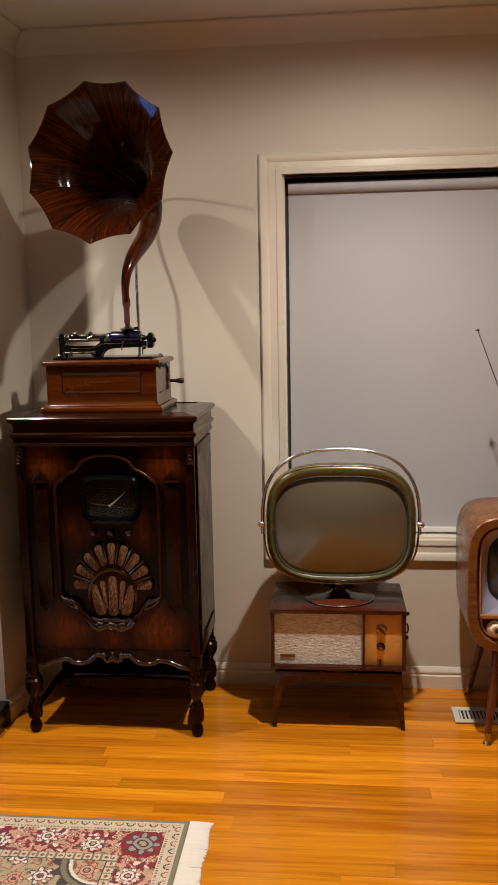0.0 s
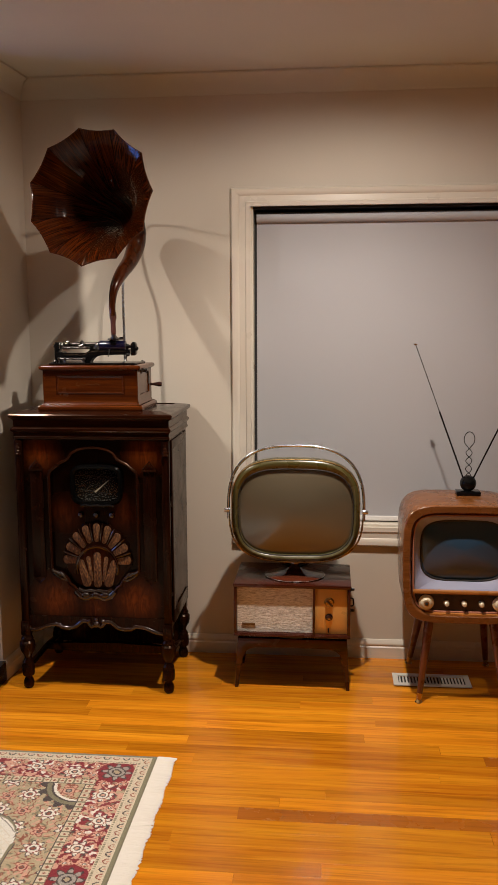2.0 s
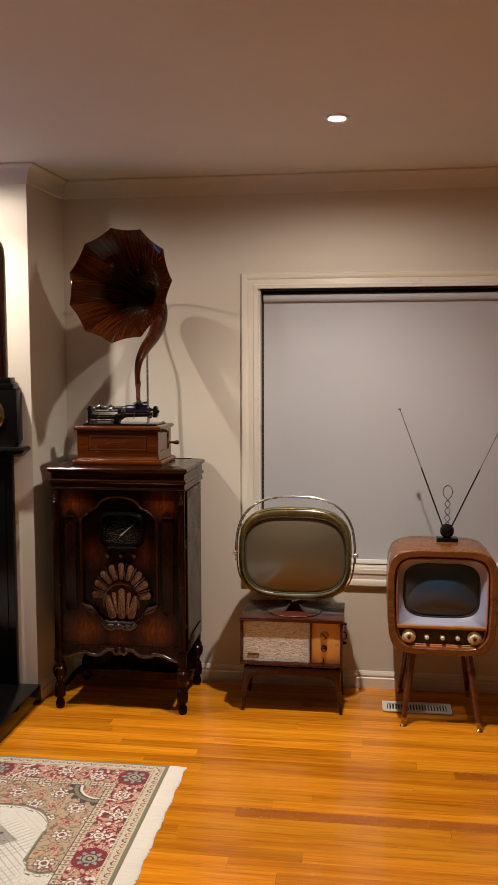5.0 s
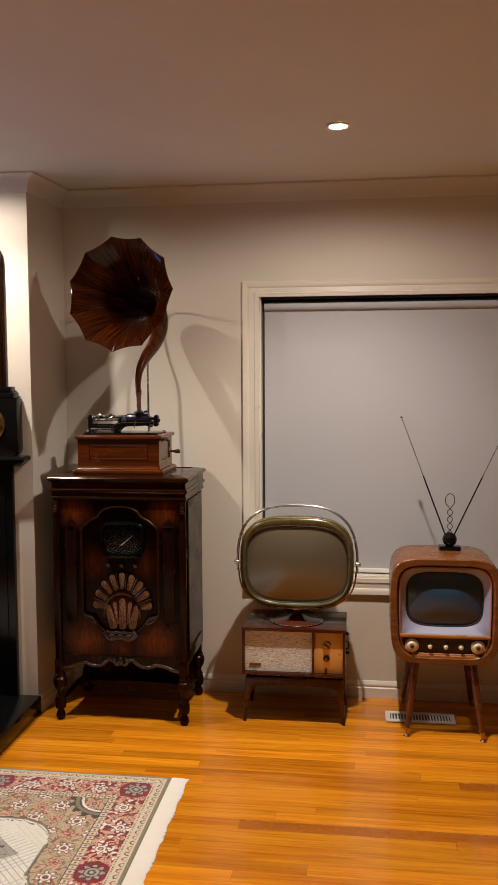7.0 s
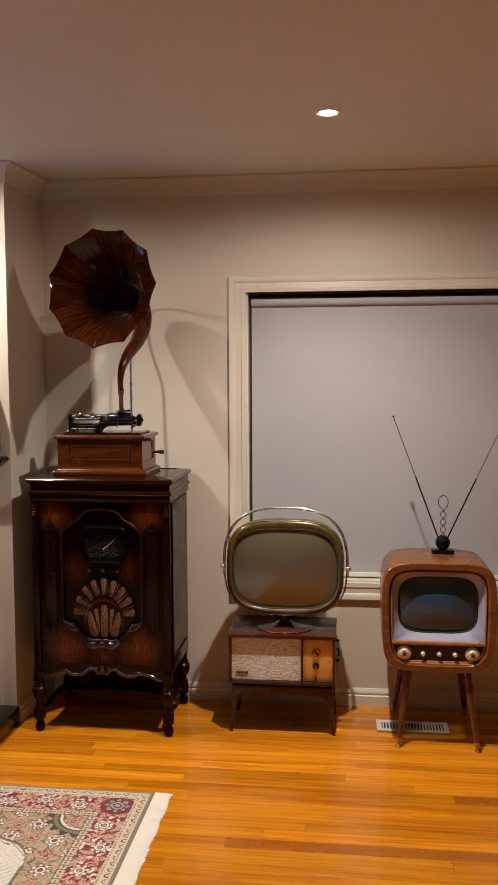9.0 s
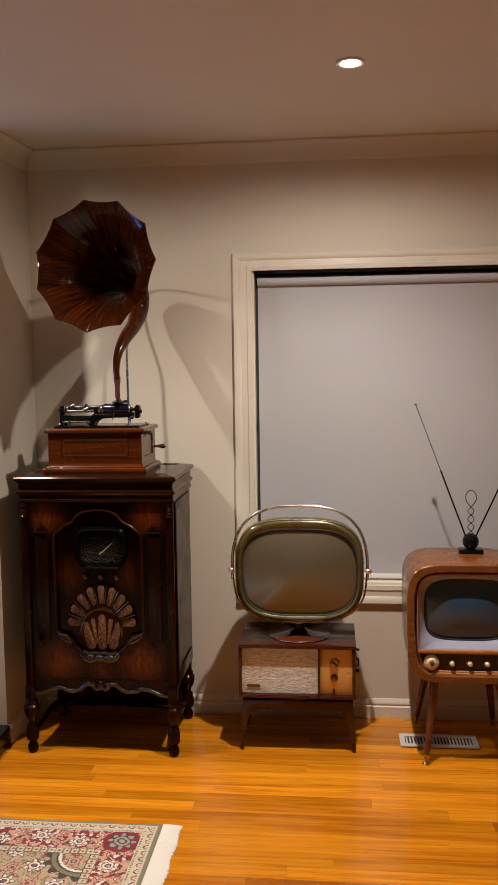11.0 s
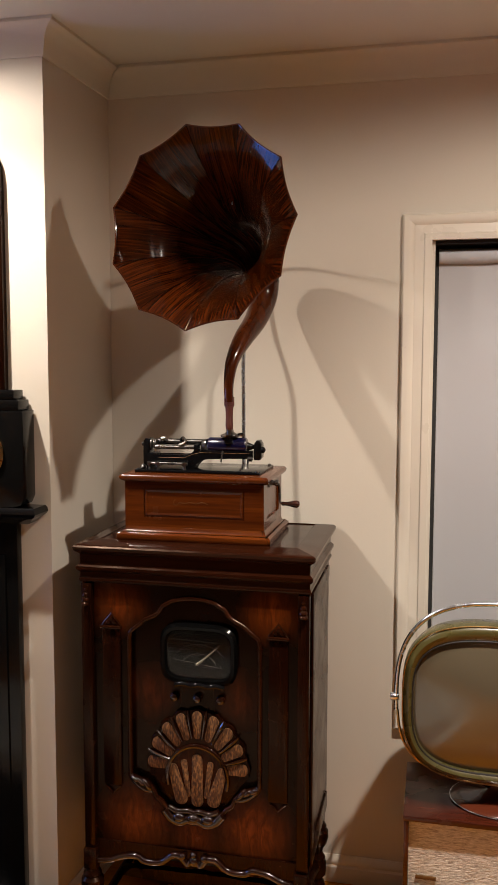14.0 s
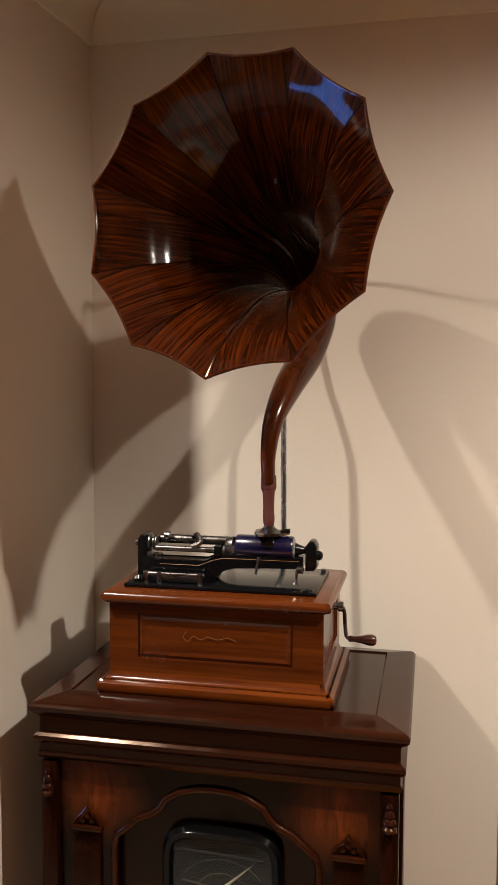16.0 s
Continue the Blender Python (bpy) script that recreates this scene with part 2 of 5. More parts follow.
structure("wall_chimney_breast", b, M_WALL, "off-white painted chimney breast behind the fireplace", "wall")
structure("wall_west", box(X0 - 0.15, X0, Y0, WALL_Y, -0.05, CEIL + 0.05), M_WALL, "off-white painted side wall", "wall")
structure("wall_east", box(X1, X1 + 0.15, Y0, WALL_Y, -0.05, CEIL + 0.05), M_WALL, "off-white painted side wall", "wall")
structure("wall_south", box(X0 - 0.15, X1 + 0.15, Y0 - 0.15, Y0, -0.05, CEIL + 0.05), M_WALL, "off-white painted wall", "wall")
structure("ceiling", box(X0 - 0.15, X1 + 0.15, Y0 - 0.15, WALL_Y + 0.2, CEIL + 0.002, CEIL + 0.12), M_CEIL, "plain matt painted plaster ceiling", "ceiling")

# cornice: a shallow cove with a small step at each edge
COVE = [(0, 0), (0.006, 0), (0.008, 0.008)] + [(0.008 + 0.042 * (1 - math.cos(t)), 0.010 + 0.062 * math.sin(t)) for t in np.linspace(0, math.pi / 2, 9)] + [(0.056, 0.074), (0.056, 0.082), (0, 0.082)]
ZC = CEIL - 0.081
b = sweep(COVE, (SIDE_X, WALL_Y, ZC), (X1, WALL_Y, ZC), (0, -1, 0), -1, -1)
merge(b, sweep(COVE, (BREAST_X, BREAST_Y, ZC), (SIDE_X, WALL_Y, ZC), (1, 0, 0), 1, -1))
merge(b, sweep(COVE, (X0, BREAST_Y, ZC), (BREAST_X, BREAST_Y, ZC), (0, -1, 0), -1, 1))
merge(b, sweep(COVE, (X1, WALL_Y, ZC), (X1, Y0, ZC), (-1, 0, 0), -1, 0))
merge(b, sweep(COVE, (X0, Y0, ZC), (X0, BREAST_Y, ZC), (1, 0, 0), 0, -1))
structure("cornice", b, M_CEIL, "painted plaster cove cornice along the ceiling", "cornice", True)

# skirting: flat board with a stepped, rounded top
SK = [(0, 0), (0.016, 0), (0.016, 0.050), (0.011, 0.056), (0.014, 0.062), (0.013, 0.070), (0.007, 0.080), (0.004, 0.085), (0, 0.085)]
b = sweep(SK, (SIDE_X, WALL_Y, 0), (X1, WALL_Y, 0), (0, -1, 0), -1, -1)
merge(b, sweep(SK, (BREAST_X, BREAST_Y, 0), (SIDE_X, WALL_Y, 0), (1, 0, 0), 0, -1))
merge(b, sweep(SK, (X1, WALL_Y, 0), (X1, Y0, 0), (-1, 0, 0)))
merge(b, sweep(SK, (X0, Y0, 0), (X0, BREAST_Y, 0), (1, 0, 0)))
structure("baseboard", b, M_TRIM, "cream gloss painted moulded skirting board", "skirting board", True)

# window: reveal lining, sashes and glass behind the blind
win = thing("window_1", (WIN[0] + WIN[1]) / 2, WALL_Y, WIN[2], label="cream painted window hidden behind a drawn roller blind", category="window", kind="structure")
cx, hw, hh = 0.0, (WIN[1] - WIN[0]) / 2, WIN[3] - WIN[2]
AR = [(0, 0), (0, 0.018), (0.02, 0.018), (0.024, 0.014), (0.05, 0.012), (0.058, 0.018), (0.07, 0.02), (0.08, 0.02), (0.086, 0.012), (0.086, 0)]


def casing(a, c, inward, outn, s=1.0, k0=1.0, k1=1.0):
    """One mitred length of architrave: profile counted from the outer edge inwards."""
    own = bmesh.new()
    a, c, inward, outn = Vector(a), Vector(c), Vector(inward), Vector(outn)
    run = (c - a).normalized()
    r0 = [own.verts.new(a + inward * (0.086 - w) * s + outn * d + run * (0.086 - w) * k0) for w, d in AR]
    r1 = [own.verts.new(c + inward * (0.086 - w) * s + outn * d - run * (0.086 - w) * k1) for w, d in AR]
    n = len(AR)
    for k in range(n):
        q = (k + 1) % n
        own.faces.new((r0[k], r0[q], r1[q], r1[k]))
    own.faces.new(r0[::-1])
    own.faces.new(r1)
    return own


o = 0.083
HEAD = 0.88
cL, cR, cB, cT = -hw - o, hw + o, -o, hh + o * HEAD
part("architrave_left", casing((cL, 0, cB), (cL, 0, cT), (1, 0, 0), (0, -1, 0), 1.0, 1.0, HEAD), M_TRIM, win)
part("architrave_right", casing((cR, 0, cB), (cR, 0, cT), (-1, 0, 0), (0, -1, 0), 1.0, 1.0, HEAD), M_TRIM, win)
part("architrave_head", casing((cL, 0, cT), (cR, 0, cT), (0, 0, -1), (0, -1, 0), HEAD), M_TRIM, win)
part("architrave_sill", casing((cL, 0, cB), (cR, 0, cB), (0, 0, 1), (0, -1, 0)), M_TRIM, win)
b = box(-hw, -hw + 0.012, 0.002, 0.195, 0, hh)
box(hw - 0.012, hw, 0.002, 0.195, 0, hh, bm=b)
box(-hw + 0.012, hw - 0.012, 0.002, 0.195, 0, 0.012, bm=b)
part("window_frame", b, M_TRIM, win, "", False)
# the shade over the blind is put into this board's black colour
part("lining_head", box(-hw + 0.012, hw - 0.012, 0.002, 0.195, hh - 0.012, hh), M_BLACK, win, "head lining coloured black for the shade above the blind", False)
b = box(-hw + 0.012, -hw + 0.06, 0.12, 0.16, 0.012, hh - 0.012)
box(hw - 0.06, hw - 0.012, 0.12, 0.16, 0.012, hh - 0.012, bm=b)
box(-hw + 0.06, hw - 0.06, 0.12, 0.16, 0.012, 0.06, bm=b)
box(-hw + 0.06, hw - 0.06, 0.12, 0.16, hh - 0.06, hh - 0.012, bm=b)
box(-0.03, 0.03, 0.12, 0.16, 0.06, hh - 0.06, bm=b)
part("sash", b, M_TRIM, win, "", False)
part("pane", box(-hw + 0.06, -0.03, 0.138, 0.142, 0.06, hh - 0.06), M_GLASS, win, "", False)
part("pane", box(0.03, hw - 0.06, 0.138, 0.142, 0.06, hh - 0.06), M_GLASS, win, "", False)

# roller blind
blind = thing("roller_blind", (WIN[0] + WIN[1]) / 2, WALL_Y, WIN[2], label="pale grey fabric roller blind pulled fully down in the window", category="blind")
bw = hw - 0.024
b = box(-bw, bw, 0.0545, 0.0560, 0.03, hh - 0.04)
part("fabric", b, M_BLIND, blind, "", False)
part("roller", lathe([(0.0, -bw), (0.021, -bw), (0.021, bw), (0.0, bw)], 20, "X", m=pose(0, 0.05, hh - 0.045)), M_BLIND, blind)
part("bottom_rail", box(-bw, bw, 0.046, 0.062, 0.018, 0.040, 0.004), mat("rail_white", (0.75, 0.75, 0.74), 0.35), blind, "white bottom rail")
# black strips stand in for the shade in the gaps beside the fabric
M_GAPSHADE = mat("dark_gap", (0.02, 0.02, 0.02), 0.7)
b = box(-hw + 0.0125, -bw - 0.001, 0.058, 0.064, 0.02, hh - 0.013)
part("gap_shade_strip", b, M_GAPSHADE, blind, "dark strip standing in for the shaded gap beside the blind", False)
b = box(bw + 0.001, hw - 0.0125, 0.058, 0.064, 0.02, hh - 0.013)
part("gap_shade_strip", b, M_GAPSHADE, blind, "dark strip standing in for the shaded gap beside the blind", False)

# downlights; the three at y 0.30 are unseen, added along with their fill beams
for i, (lx, ly) in enumerate(LAMP_SPOTS):
    d = thing("downlight", lx, ly, CEIL, label="small round recessed ceiling downlight, switched on", category="ceiling light", group="downlights in the ceiling")
    part("rim", lathe([(0.030, -0.001), (0.046, -0.001), (0.046, -0.004), (0.042, -0.007), (0.034, -0.006), (0.030, -0.001)], 32), M_TRIM, d)
    part("bulb", lathe([(0.0, -0.013), (0.010, -0.0122), (0.019, -0.0095), (0.025, -0.0055), (0.029, -0.001), (0.0, -0.001)], 24), M_LAMP, d, "glowing bulb face")


# ---- materials of the things ----
M_MAHOG = gloss_noise(wood("dark_walnut", (0.005, 0.0012, 0.0005), (0.010, 0.0024, 0.0009), (0.018, 0.0045, 0.0015), 0.22, 0.0, "Z", 1.4, spec=0.2), 0.14, 0.3, 12.0)
M_MAHOGX = gloss_noise(wood("dark_walnut_cross", (0.008, 0.002, 0.0009), (0.016, 0.004, 0.0015), (0.026, 0.0068, 0.0025), 0.18, 0.0, "X", 1.4, spec=0.25), 0.1, 0.24, 12.0)

M_CARVED = gloss_noise(wood("polished_dark_carving", (0.006, 0.0015, 0.0007), (0.012, 0.003, 0.0011), (0.02, 0.005, 0.002), 0.1, 0.5, "X", 1.4, spec=0.6), 0.10, 0.18, 30.0)


def spotted_veneer(name, dark, warm, spots, rough=(0.16, 0.3)):
    """Figured veneer, nearly black, blended to a warm colour round each given spot."""
    m = mat(name, dark, 0.2, 0.0, 0.0, 0.17)
    ns, ln, bs = nodes(m)
    co = ns.new("ShaderNodeTexCoord")
    total = None
    for (sx, sz), r in spots:
        mp = ns.new("ShaderNodeMapping")
        mp.inputs["Location"].default_value = (-sx, 0, -sz)
        ln.new(co.outputs["Object"], mp.inputs["Vector"])
        sq = ns.new("ShaderNodeVectorMath")
        sq.operation = "MULTIPLY"
        sq.inputs[1].default_value = (1, 0, 1)
        ln.new(mp.outputs[0], sq.inputs[0])
        le = ns.new("ShaderNodeVectorMath")
        le.operation = "LENGTH"
        ln.new(sq.outputs[0], le.inputs[0])
        mr = add(m, "ShaderNodeMapRange", From_Min=0.0, From_Max=r, To_Min=1.0, To_Max=0.0)
        mr.interpolation_type = "SMOOTHSTEP"
        ln.new(le.outputs["Value"], mr.inputs["Value"])
        if total is None:
            total = mr.outputs[0]
        else:
            mx = ns.new("ShaderNodeMath")
            mx.operation = "MAXIMUM"
            ln.new(total, mx.inputs[0])
            ln.new(mr.outputs[0], mx.inputs[1])
            total = mx.outputs[0]
    mp = ns.new("ShaderNodeMapping")
    mp.inputs["Scale"].default_value = (38, 10, 12)
    ln.new(co.outputs["Object"], mp.inputs["Vector"])
    gr = add(m, "ShaderNodeTexNoise", Scale=1.0, Detail=6.0, Roughness=0.6, Distortion=1.6)
    ln.new(mp.outputs[0], gr.inputs["Vector"])
    g2 = add(m, "ShaderNodeMapRange", From_Min=0.3, From_Max=0.7, To_Min=0.45, To_Max=1.15)
    ln.new(gr.outputs["Fac"], g2.inputs["Value"])
    ml = ns.new("ShaderNodeMath")
    ml.operation = "MULTIPLY"
    ln.new(total, ml.inputs[0])
    ln.new(g2.outputs[0], ml.inputs[1])
    r = ramp(m, [(0.0, dark), (0.55, tuple((d + w) * 0.42 for d, w in zip(dark, warm))), (1.0, warm)])
    ln.new(ml.outputs[0], r.inputs["Fac"])
    ln.new(r.outputs["Color"], bs.inputs["Base Color"])
    return gloss_noise(m, rough[0], rough[1], 10.0)


M_BURL = spotted_veneer("burl_veneer", (0.004, 0.001, 0.0004), (0.14, 0.029, 0.0042), [((-0.215, 0.985), 0.115), ((0.215, 0.985), 0.115), ((-0.16, 0.385), 0.15), ((0.16, 0.385), 0.15), ((0.0, 0.35), 0.10)])
M_INLAY = spotted_veneer("recess_veneer", (0.005, 0.0012, 0.0005), (0.062, 0.0125, 0.0024), [((-0.125, 0.74), 0.11), ((0.135, 0.74), 0.11), ((0.0, 0.55), 0.16)])
M_CLOTH = mat("grille_cloth_gold", (0.30, 0.17, 0.06), 0.7)
_n, _l, _b = nodes(M_CLOTH)
_co = _n.new("ShaderNodeTexCoord")
_mp = _n.new("ShaderNodeMapping")
_mp.inputs["Scale"].default_value = (260, 260, 90)
_tx = add(M_CLOTH, "ShaderNodeTexNoise", Scale=1.0, Detail=3.0)
_l.new(_co.outputs["Object"], _mp.inputs["Vector"])
_l.new(_mp.outputs[0], _tx.inputs["Vector"])
_r = ramp(M_CLOTH, [(0.3, (0.03, 0.010, 0.003)), (0.5, (0.105, 0.044, 0.0135)), (0.68, (0.27, 0.125, 0.040))])
_l.new(_tx.outputs["Fac"], _r.inputs["Fac"])
_l.new(_r.outputs["Color"], _b.inputs["Base Color"])
bump(M_CLOTH, _tx.outputs["Fac"], 0.6, 0.002)
for _m in (M_MAHOG, M_MAHOGX, M_BURL, M_INLAY):
    _m.node_tree.nodes["Principled BSDF"].inputs["Specular Tint"].default_value = (1.0, 0.72, 0.52, 1)
M_DIAL = paint("dial_card", (0.009, 0.009, 0.0065), 0.65, 0.5, 30.0, 0.0)
M_DIAL.node_tree.nodes["Principled BSDF"].inputs["Specular IOR Level"].default_value = 0.1
M_DIALFRAME = mat("black_moulded_frame", (0.002, 0.002, 0.002), 0.12, 0.0, 0.0, 0.12)
M_DIALMARK = mat("dial_marks", (0.035, 0.03, 0.02), 0.5)
M_NEEDLE = mat("needle_ivory", (0.30, 0.26, 0.19), 0.4)
M_SMOKE = mat("clear_cover", (0.5, 0.5, 0.48), 0.03)
M_SMOKE.node_tree.nodes["Principled BSDF"].inputs["Transmission Weight"].default_value = 1.0
M_SMOKE.node_tree.nodes["Principled BSDF"].inputs["IOR"].default_value = 1.3
M_OAK = gloss_noise(wood("golden_oak", (0.042, 0.0085, 0.0014), (0.078, 0.0170, 0.0024), (0.120, 0.029, 0.0040), 0.24, 0.1, "X", 1.3, spec=0.3), 0.14, 0.28, 12.0)
M_BLACKIRON = gloss_noise(mat("black_japanned_iron", (0.004, 0.004, 0.0045), 0.15, 0.0, 0.1, 0.2), 0.08, 0.22, 20.0)
M_NICKEL = gloss_noise(mat("nickel_plate", (0.17, 0.165, 0.158), 0.25, 1.0), 0.2, 0.38, 40.0)
M_BLUE = mat("indigo_celluloid", (0.004, 0.004, 0.028), 0.22, 0.0, 0.4)
M_RUBBER = mat("red_rubber", (0.07, 0.014, 0.008), 0.55)
M_GOLDLINE = mat("gilt", (0.13, 0.06, 0.014), 0.5, 0.2)
M_HANDLE = mat("turned_dark_handle", (0.03, 0.008, 0.005), 0.2, 0.0, 0.5)
M_PEDESTAL = gloss_noise(mat("brown_moulded_plastic", (0.085, 0.019, 0.008), 0.15, 0.0, 0.5), 0.1, 0.2, 12.0)
M_BRASS = gloss_noise(mat("brass", (0.42, 0.29, 0.12), 0.25, 1.0), 0.2, 0.36, 30.0)
M_OLIVE = gloss_noise(mat("olive_gold_bezel", (0.064, 0.056, 0.017), 0.28, 0.05, 0.25), 0.2, 0.36, 14.0)
M_TUBE = gloss_noise(mat("smoky_tube_face", (0.092, 0.077, 0.050), 0.1, 0.0, 0.5), 0.15, 0.24, 4.0)
M_TUBE.node_tree.nodes["Principled BSDF"].inputs["IOR"].default_value = 1.7
M_TUBE.node_tree.nodes["Principled BSDF"].inputs["Coat IOR"].default_value = 1.5
M_REDMAHOG = gloss_noise(wood("red_mahogany", (0.022, 0.0040, 0.0018), (0.047, 0.0088, 0.0036), (0.078, 0.0155, 0.0058), 0.25, 0.1, "X", 1.6, spec=0.4), 0.16, 0.32, 10.0)
M_TWEED = mat("oatmeal_weave", (0.42, 0.37, 0.30), 0.85)
_n, _l, _b = nodes(M_TWEED)
_co = _n.new("ShaderNodeTexCoord")
_mp = _n.new("ShaderNodeMapping")
_mp.inputs["Scale"].default_value = (55, 55, 330)
_tx = add(M_TWEED, "ShaderNodeTexNoise", Scale=1.0, Detail=4.0, Distortion=0.6)
_l.new(_co.outputs["Object"], _mp.inputs["Vector"])
_l.new(_mp.outputs[0], _tx.inputs["Vector"])
_r = ramp(M_TWEED, [(0.32, (0.34, 0.31, 0.25)), (0.5, (0.62, 0.60, 0.53)), (0.72, (0.84, 0.82, 0.76))])
_l.new(_tx.outputs["Fac"], _r.inputs["Fac"])
_l.new(_r.outputs["Color"], _b.inputs["Base Color"])
bump(M_TWEED, _tx.outputs["Fac"], 0.8, 0.003)
M_GOLDPANEL = gloss_noise(paint("gold_control_panel", (0.72, 0.43, 0.13), 0.35, 0.18, 30.0), 0.26, 0.5, 20.0)
M_GOLDPANEL.node_tree.nodes["Principled BSDF"].inputs["Metallic"].default_value = 0.25
M_TVWOOD = gloss_noise(wood("teak_shell", (0.10, 0.032, 0.008), (0.165, 0.058, 0.0145), (0.23, 0.086, 0.023), 0.3, 0.2, "X", 1.2, spec=0.4), 0.2, 0.36, 10.0)
M_TVWOODL = gloss_noise(wood("honey_wood_edge", (0.24, 0.085, 0.018), (0.36, 0.14, 0.03), (0.46, 0.2, 0.05), 0.3, 0.3, "X", 1.2), 0.24, 0.4, 10.0)
M_LEG = gloss_noise(wood("tapered_leg_wood", (0.06, 0.014, 0.005), (0.11, 0.028, 0.008), (0.16, 0.045, 0.013), 0.3, 0.35, "Z", 1.4), 0.22, 0.4, 12.0)
M_MASK = mat("lilac_grey_mask", (0.30, 0.32, 0.45), 0.35)
M_TUBE2 = mat("blue_black_tube_face", (0.028, 0.060, 0.105), 0.10, 0.0, 0.2)
M_PINK = mat("salmon_liner", (0.42, 0.17, 0.11), 0.45)
M_CREAM = gloss_noise(mat("cream_plastic", (0.62, 0.55, 0.38), 0.3, 0.0, 0.3), 0.22, 0.4, 20.0)
M_WEAVE = mat("brown_weave", (0.05, 0.03, 0.018), 0.8)
_n, _l, _b = nodes(M_WEAVE)
_co = _n.new("ShaderNodeTexCoord")
_ck = add(M_WEAVE, "ShaderNodeTexChecker", Scale=330.0)
_ck.inputs["Color1"].default_value = (0.085, 0.052, 0.03, 1)
_ck.inputs["Color2"].default_value = (0.02, 0.012, 0.008, 1)
_l.new(_co.outputs["Object"], _ck.inputs["Vector"])
_l.new(_ck.outputs["Color"], _b.inputs["Base Color"])
M_VENT = gloss_noise(mat("white_enamel", (0.62, 0.60, 0.55), 0.35), 0.28, 0.45)
M_FRINGE = mat("white_cotton", (0.78, 0.75, 0.68), 0.9)


def horn_wood(name):
    """Rosewood-stained veneer whose streaks run from the rim to the throat, by the panel's own unrolled sheet."""
    m = mat(name, (0.1, 0.03, 0.01), 0.07, 0.0, 0.0, 0.42)
    ns, ln, bs = nodes(m)
    uv = ns.new("ShaderNodeUVMap")
    uv.uv_map = "sheet"
    mp = ns.new("ShaderNodeMapping")
    mp.inputs["Scale"].default_value = (5.0, 165.0, 1.0)
    info = ns.new("ShaderNodeObjectInfo")
    of = ns.new("ShaderNodeCombineXYZ")
    ml = add(m, "ShaderNodeMath")
    ml.operation = "MULTIPLY"
    ml.inputs[1].default_value = 50.0
    ln.new(info.outputs["Random"], ml.inputs[0])
    ln.new(ml.outputs[0], of.inputs[1])
    ln.new(of.outputs[0], mp.inputs["Location"])
    ln.new(uv.outputs[0], mp.inputs["Vector"])
    a = add(m, "ShaderNodeTexNoise", Scale=1.0, Detail=6.0, Roughness=0.65, Distortion=0.5)
    ln.new(mp.outputs[0], a.inputs["Vector"])
    r = ramp(m, [(0.30, (0.011, 0.0024, 0.0008)), (0.48, (0.045, 0.0086, 0.0015)), (0.66, (0.125, 0.025, 0.0032)), (0.82, (0.25, 0.056, 0.007))])
    ln.new(a.outputs["Fac"], r.inputs["Fac"])
    ln.new(r.outputs["Color"], bs.inputs["Base Color"])
    return m


M_HORN = horn_wood("horn_veneer")
M_NECK = gloss_noise(wood("neck_wood", (0.022, 0.0046, 0.0014), (0.052, 0.0115, 0.0028), (0.085, 0.020, 0.0045), 0.12, 0.1, "Z", 1.6, spec=0.4), 0.08, 0.18, 12.0)


def plate_with_hole(outer, inner, y0, y1):
    """A flat board between y0 and y1 with a hole; both outlines are (x, z)."""
    own = bmesh.new()
    sides = []
    for y in (y0, y1):
        lo = [own.verts.new((x, y, z)) for x, z in outer]
        li = [own.verts.new((x, y, z)) for x, z in inner]
        edges = []
        for loop in (lo, li):
            for k in range(len(loop)):
                edges.append(own.edges.new((loop[k], loop[(k + 1) % len(loop)])))
        bmesh.ops.triangle_fill(own, edges=edges, use_beauty=True)
        sides.append((lo, li))
    for a, c in zip(sides[0], sides[1]):
        for k in range(len(a)):
            q = (k + 1) % len(a)
            own.faces.new((a[k], a[q], c[q], c[k]))
    return own


def mirror_outline(half):
    """A closed outline from its right half, listed from top centre to bottom centre."""
    return [(x, z) for x, z in half] + [(-x, z) for x, z in half[::-1] if x > 1e-6]


def rect_loop(hw, y0, y1, z):
    return [(-hw, y0, z), (hw, y0, z), (hw, y1, z), (-hw, y1, z)]


def lump(rx, ry, rz, m, bm):
    """A smooth rounded boss, set by a matrix."""
    own = lathe([(math.sin(a) if 0 < i < 12 else 0.0, -math.cos(a)) for i, a in enumerate(np.linspace(0, math.pi, 13))], 16)
    bmesh.ops.transform(own, matrix=m @ Matrix.Diagonal((rx, ry, rz, 1)), verts=own.verts)
    return merge(bm, own)


def capsule(cx, cz, ang, r0, r1, w0, w1, y0, y1, n=7):
    """A rounded petal that lies along a ray from (cx, cz)."""
    d = (math.sin(ang), math.cos(ang))
    s = (d[1], -d[0])
    pts = []
    for k in range(n + 1):
        t = math.pi * k / n
        pts.append((r1 + w1 * math.sin(t) * 0.9, w1 * math.cos(t)))
    for k in range(n + 1):
        t = math.pi * k / n
        pts.append((r0 - w0 * math.sin(t) * 0.9, -w0 * math.cos(t)))
    return prism([(cx + d[0] * a + s[0] * c, cz + d[1] * a + s[1] * c) for a, c in pts], y0, y1, 0.001)


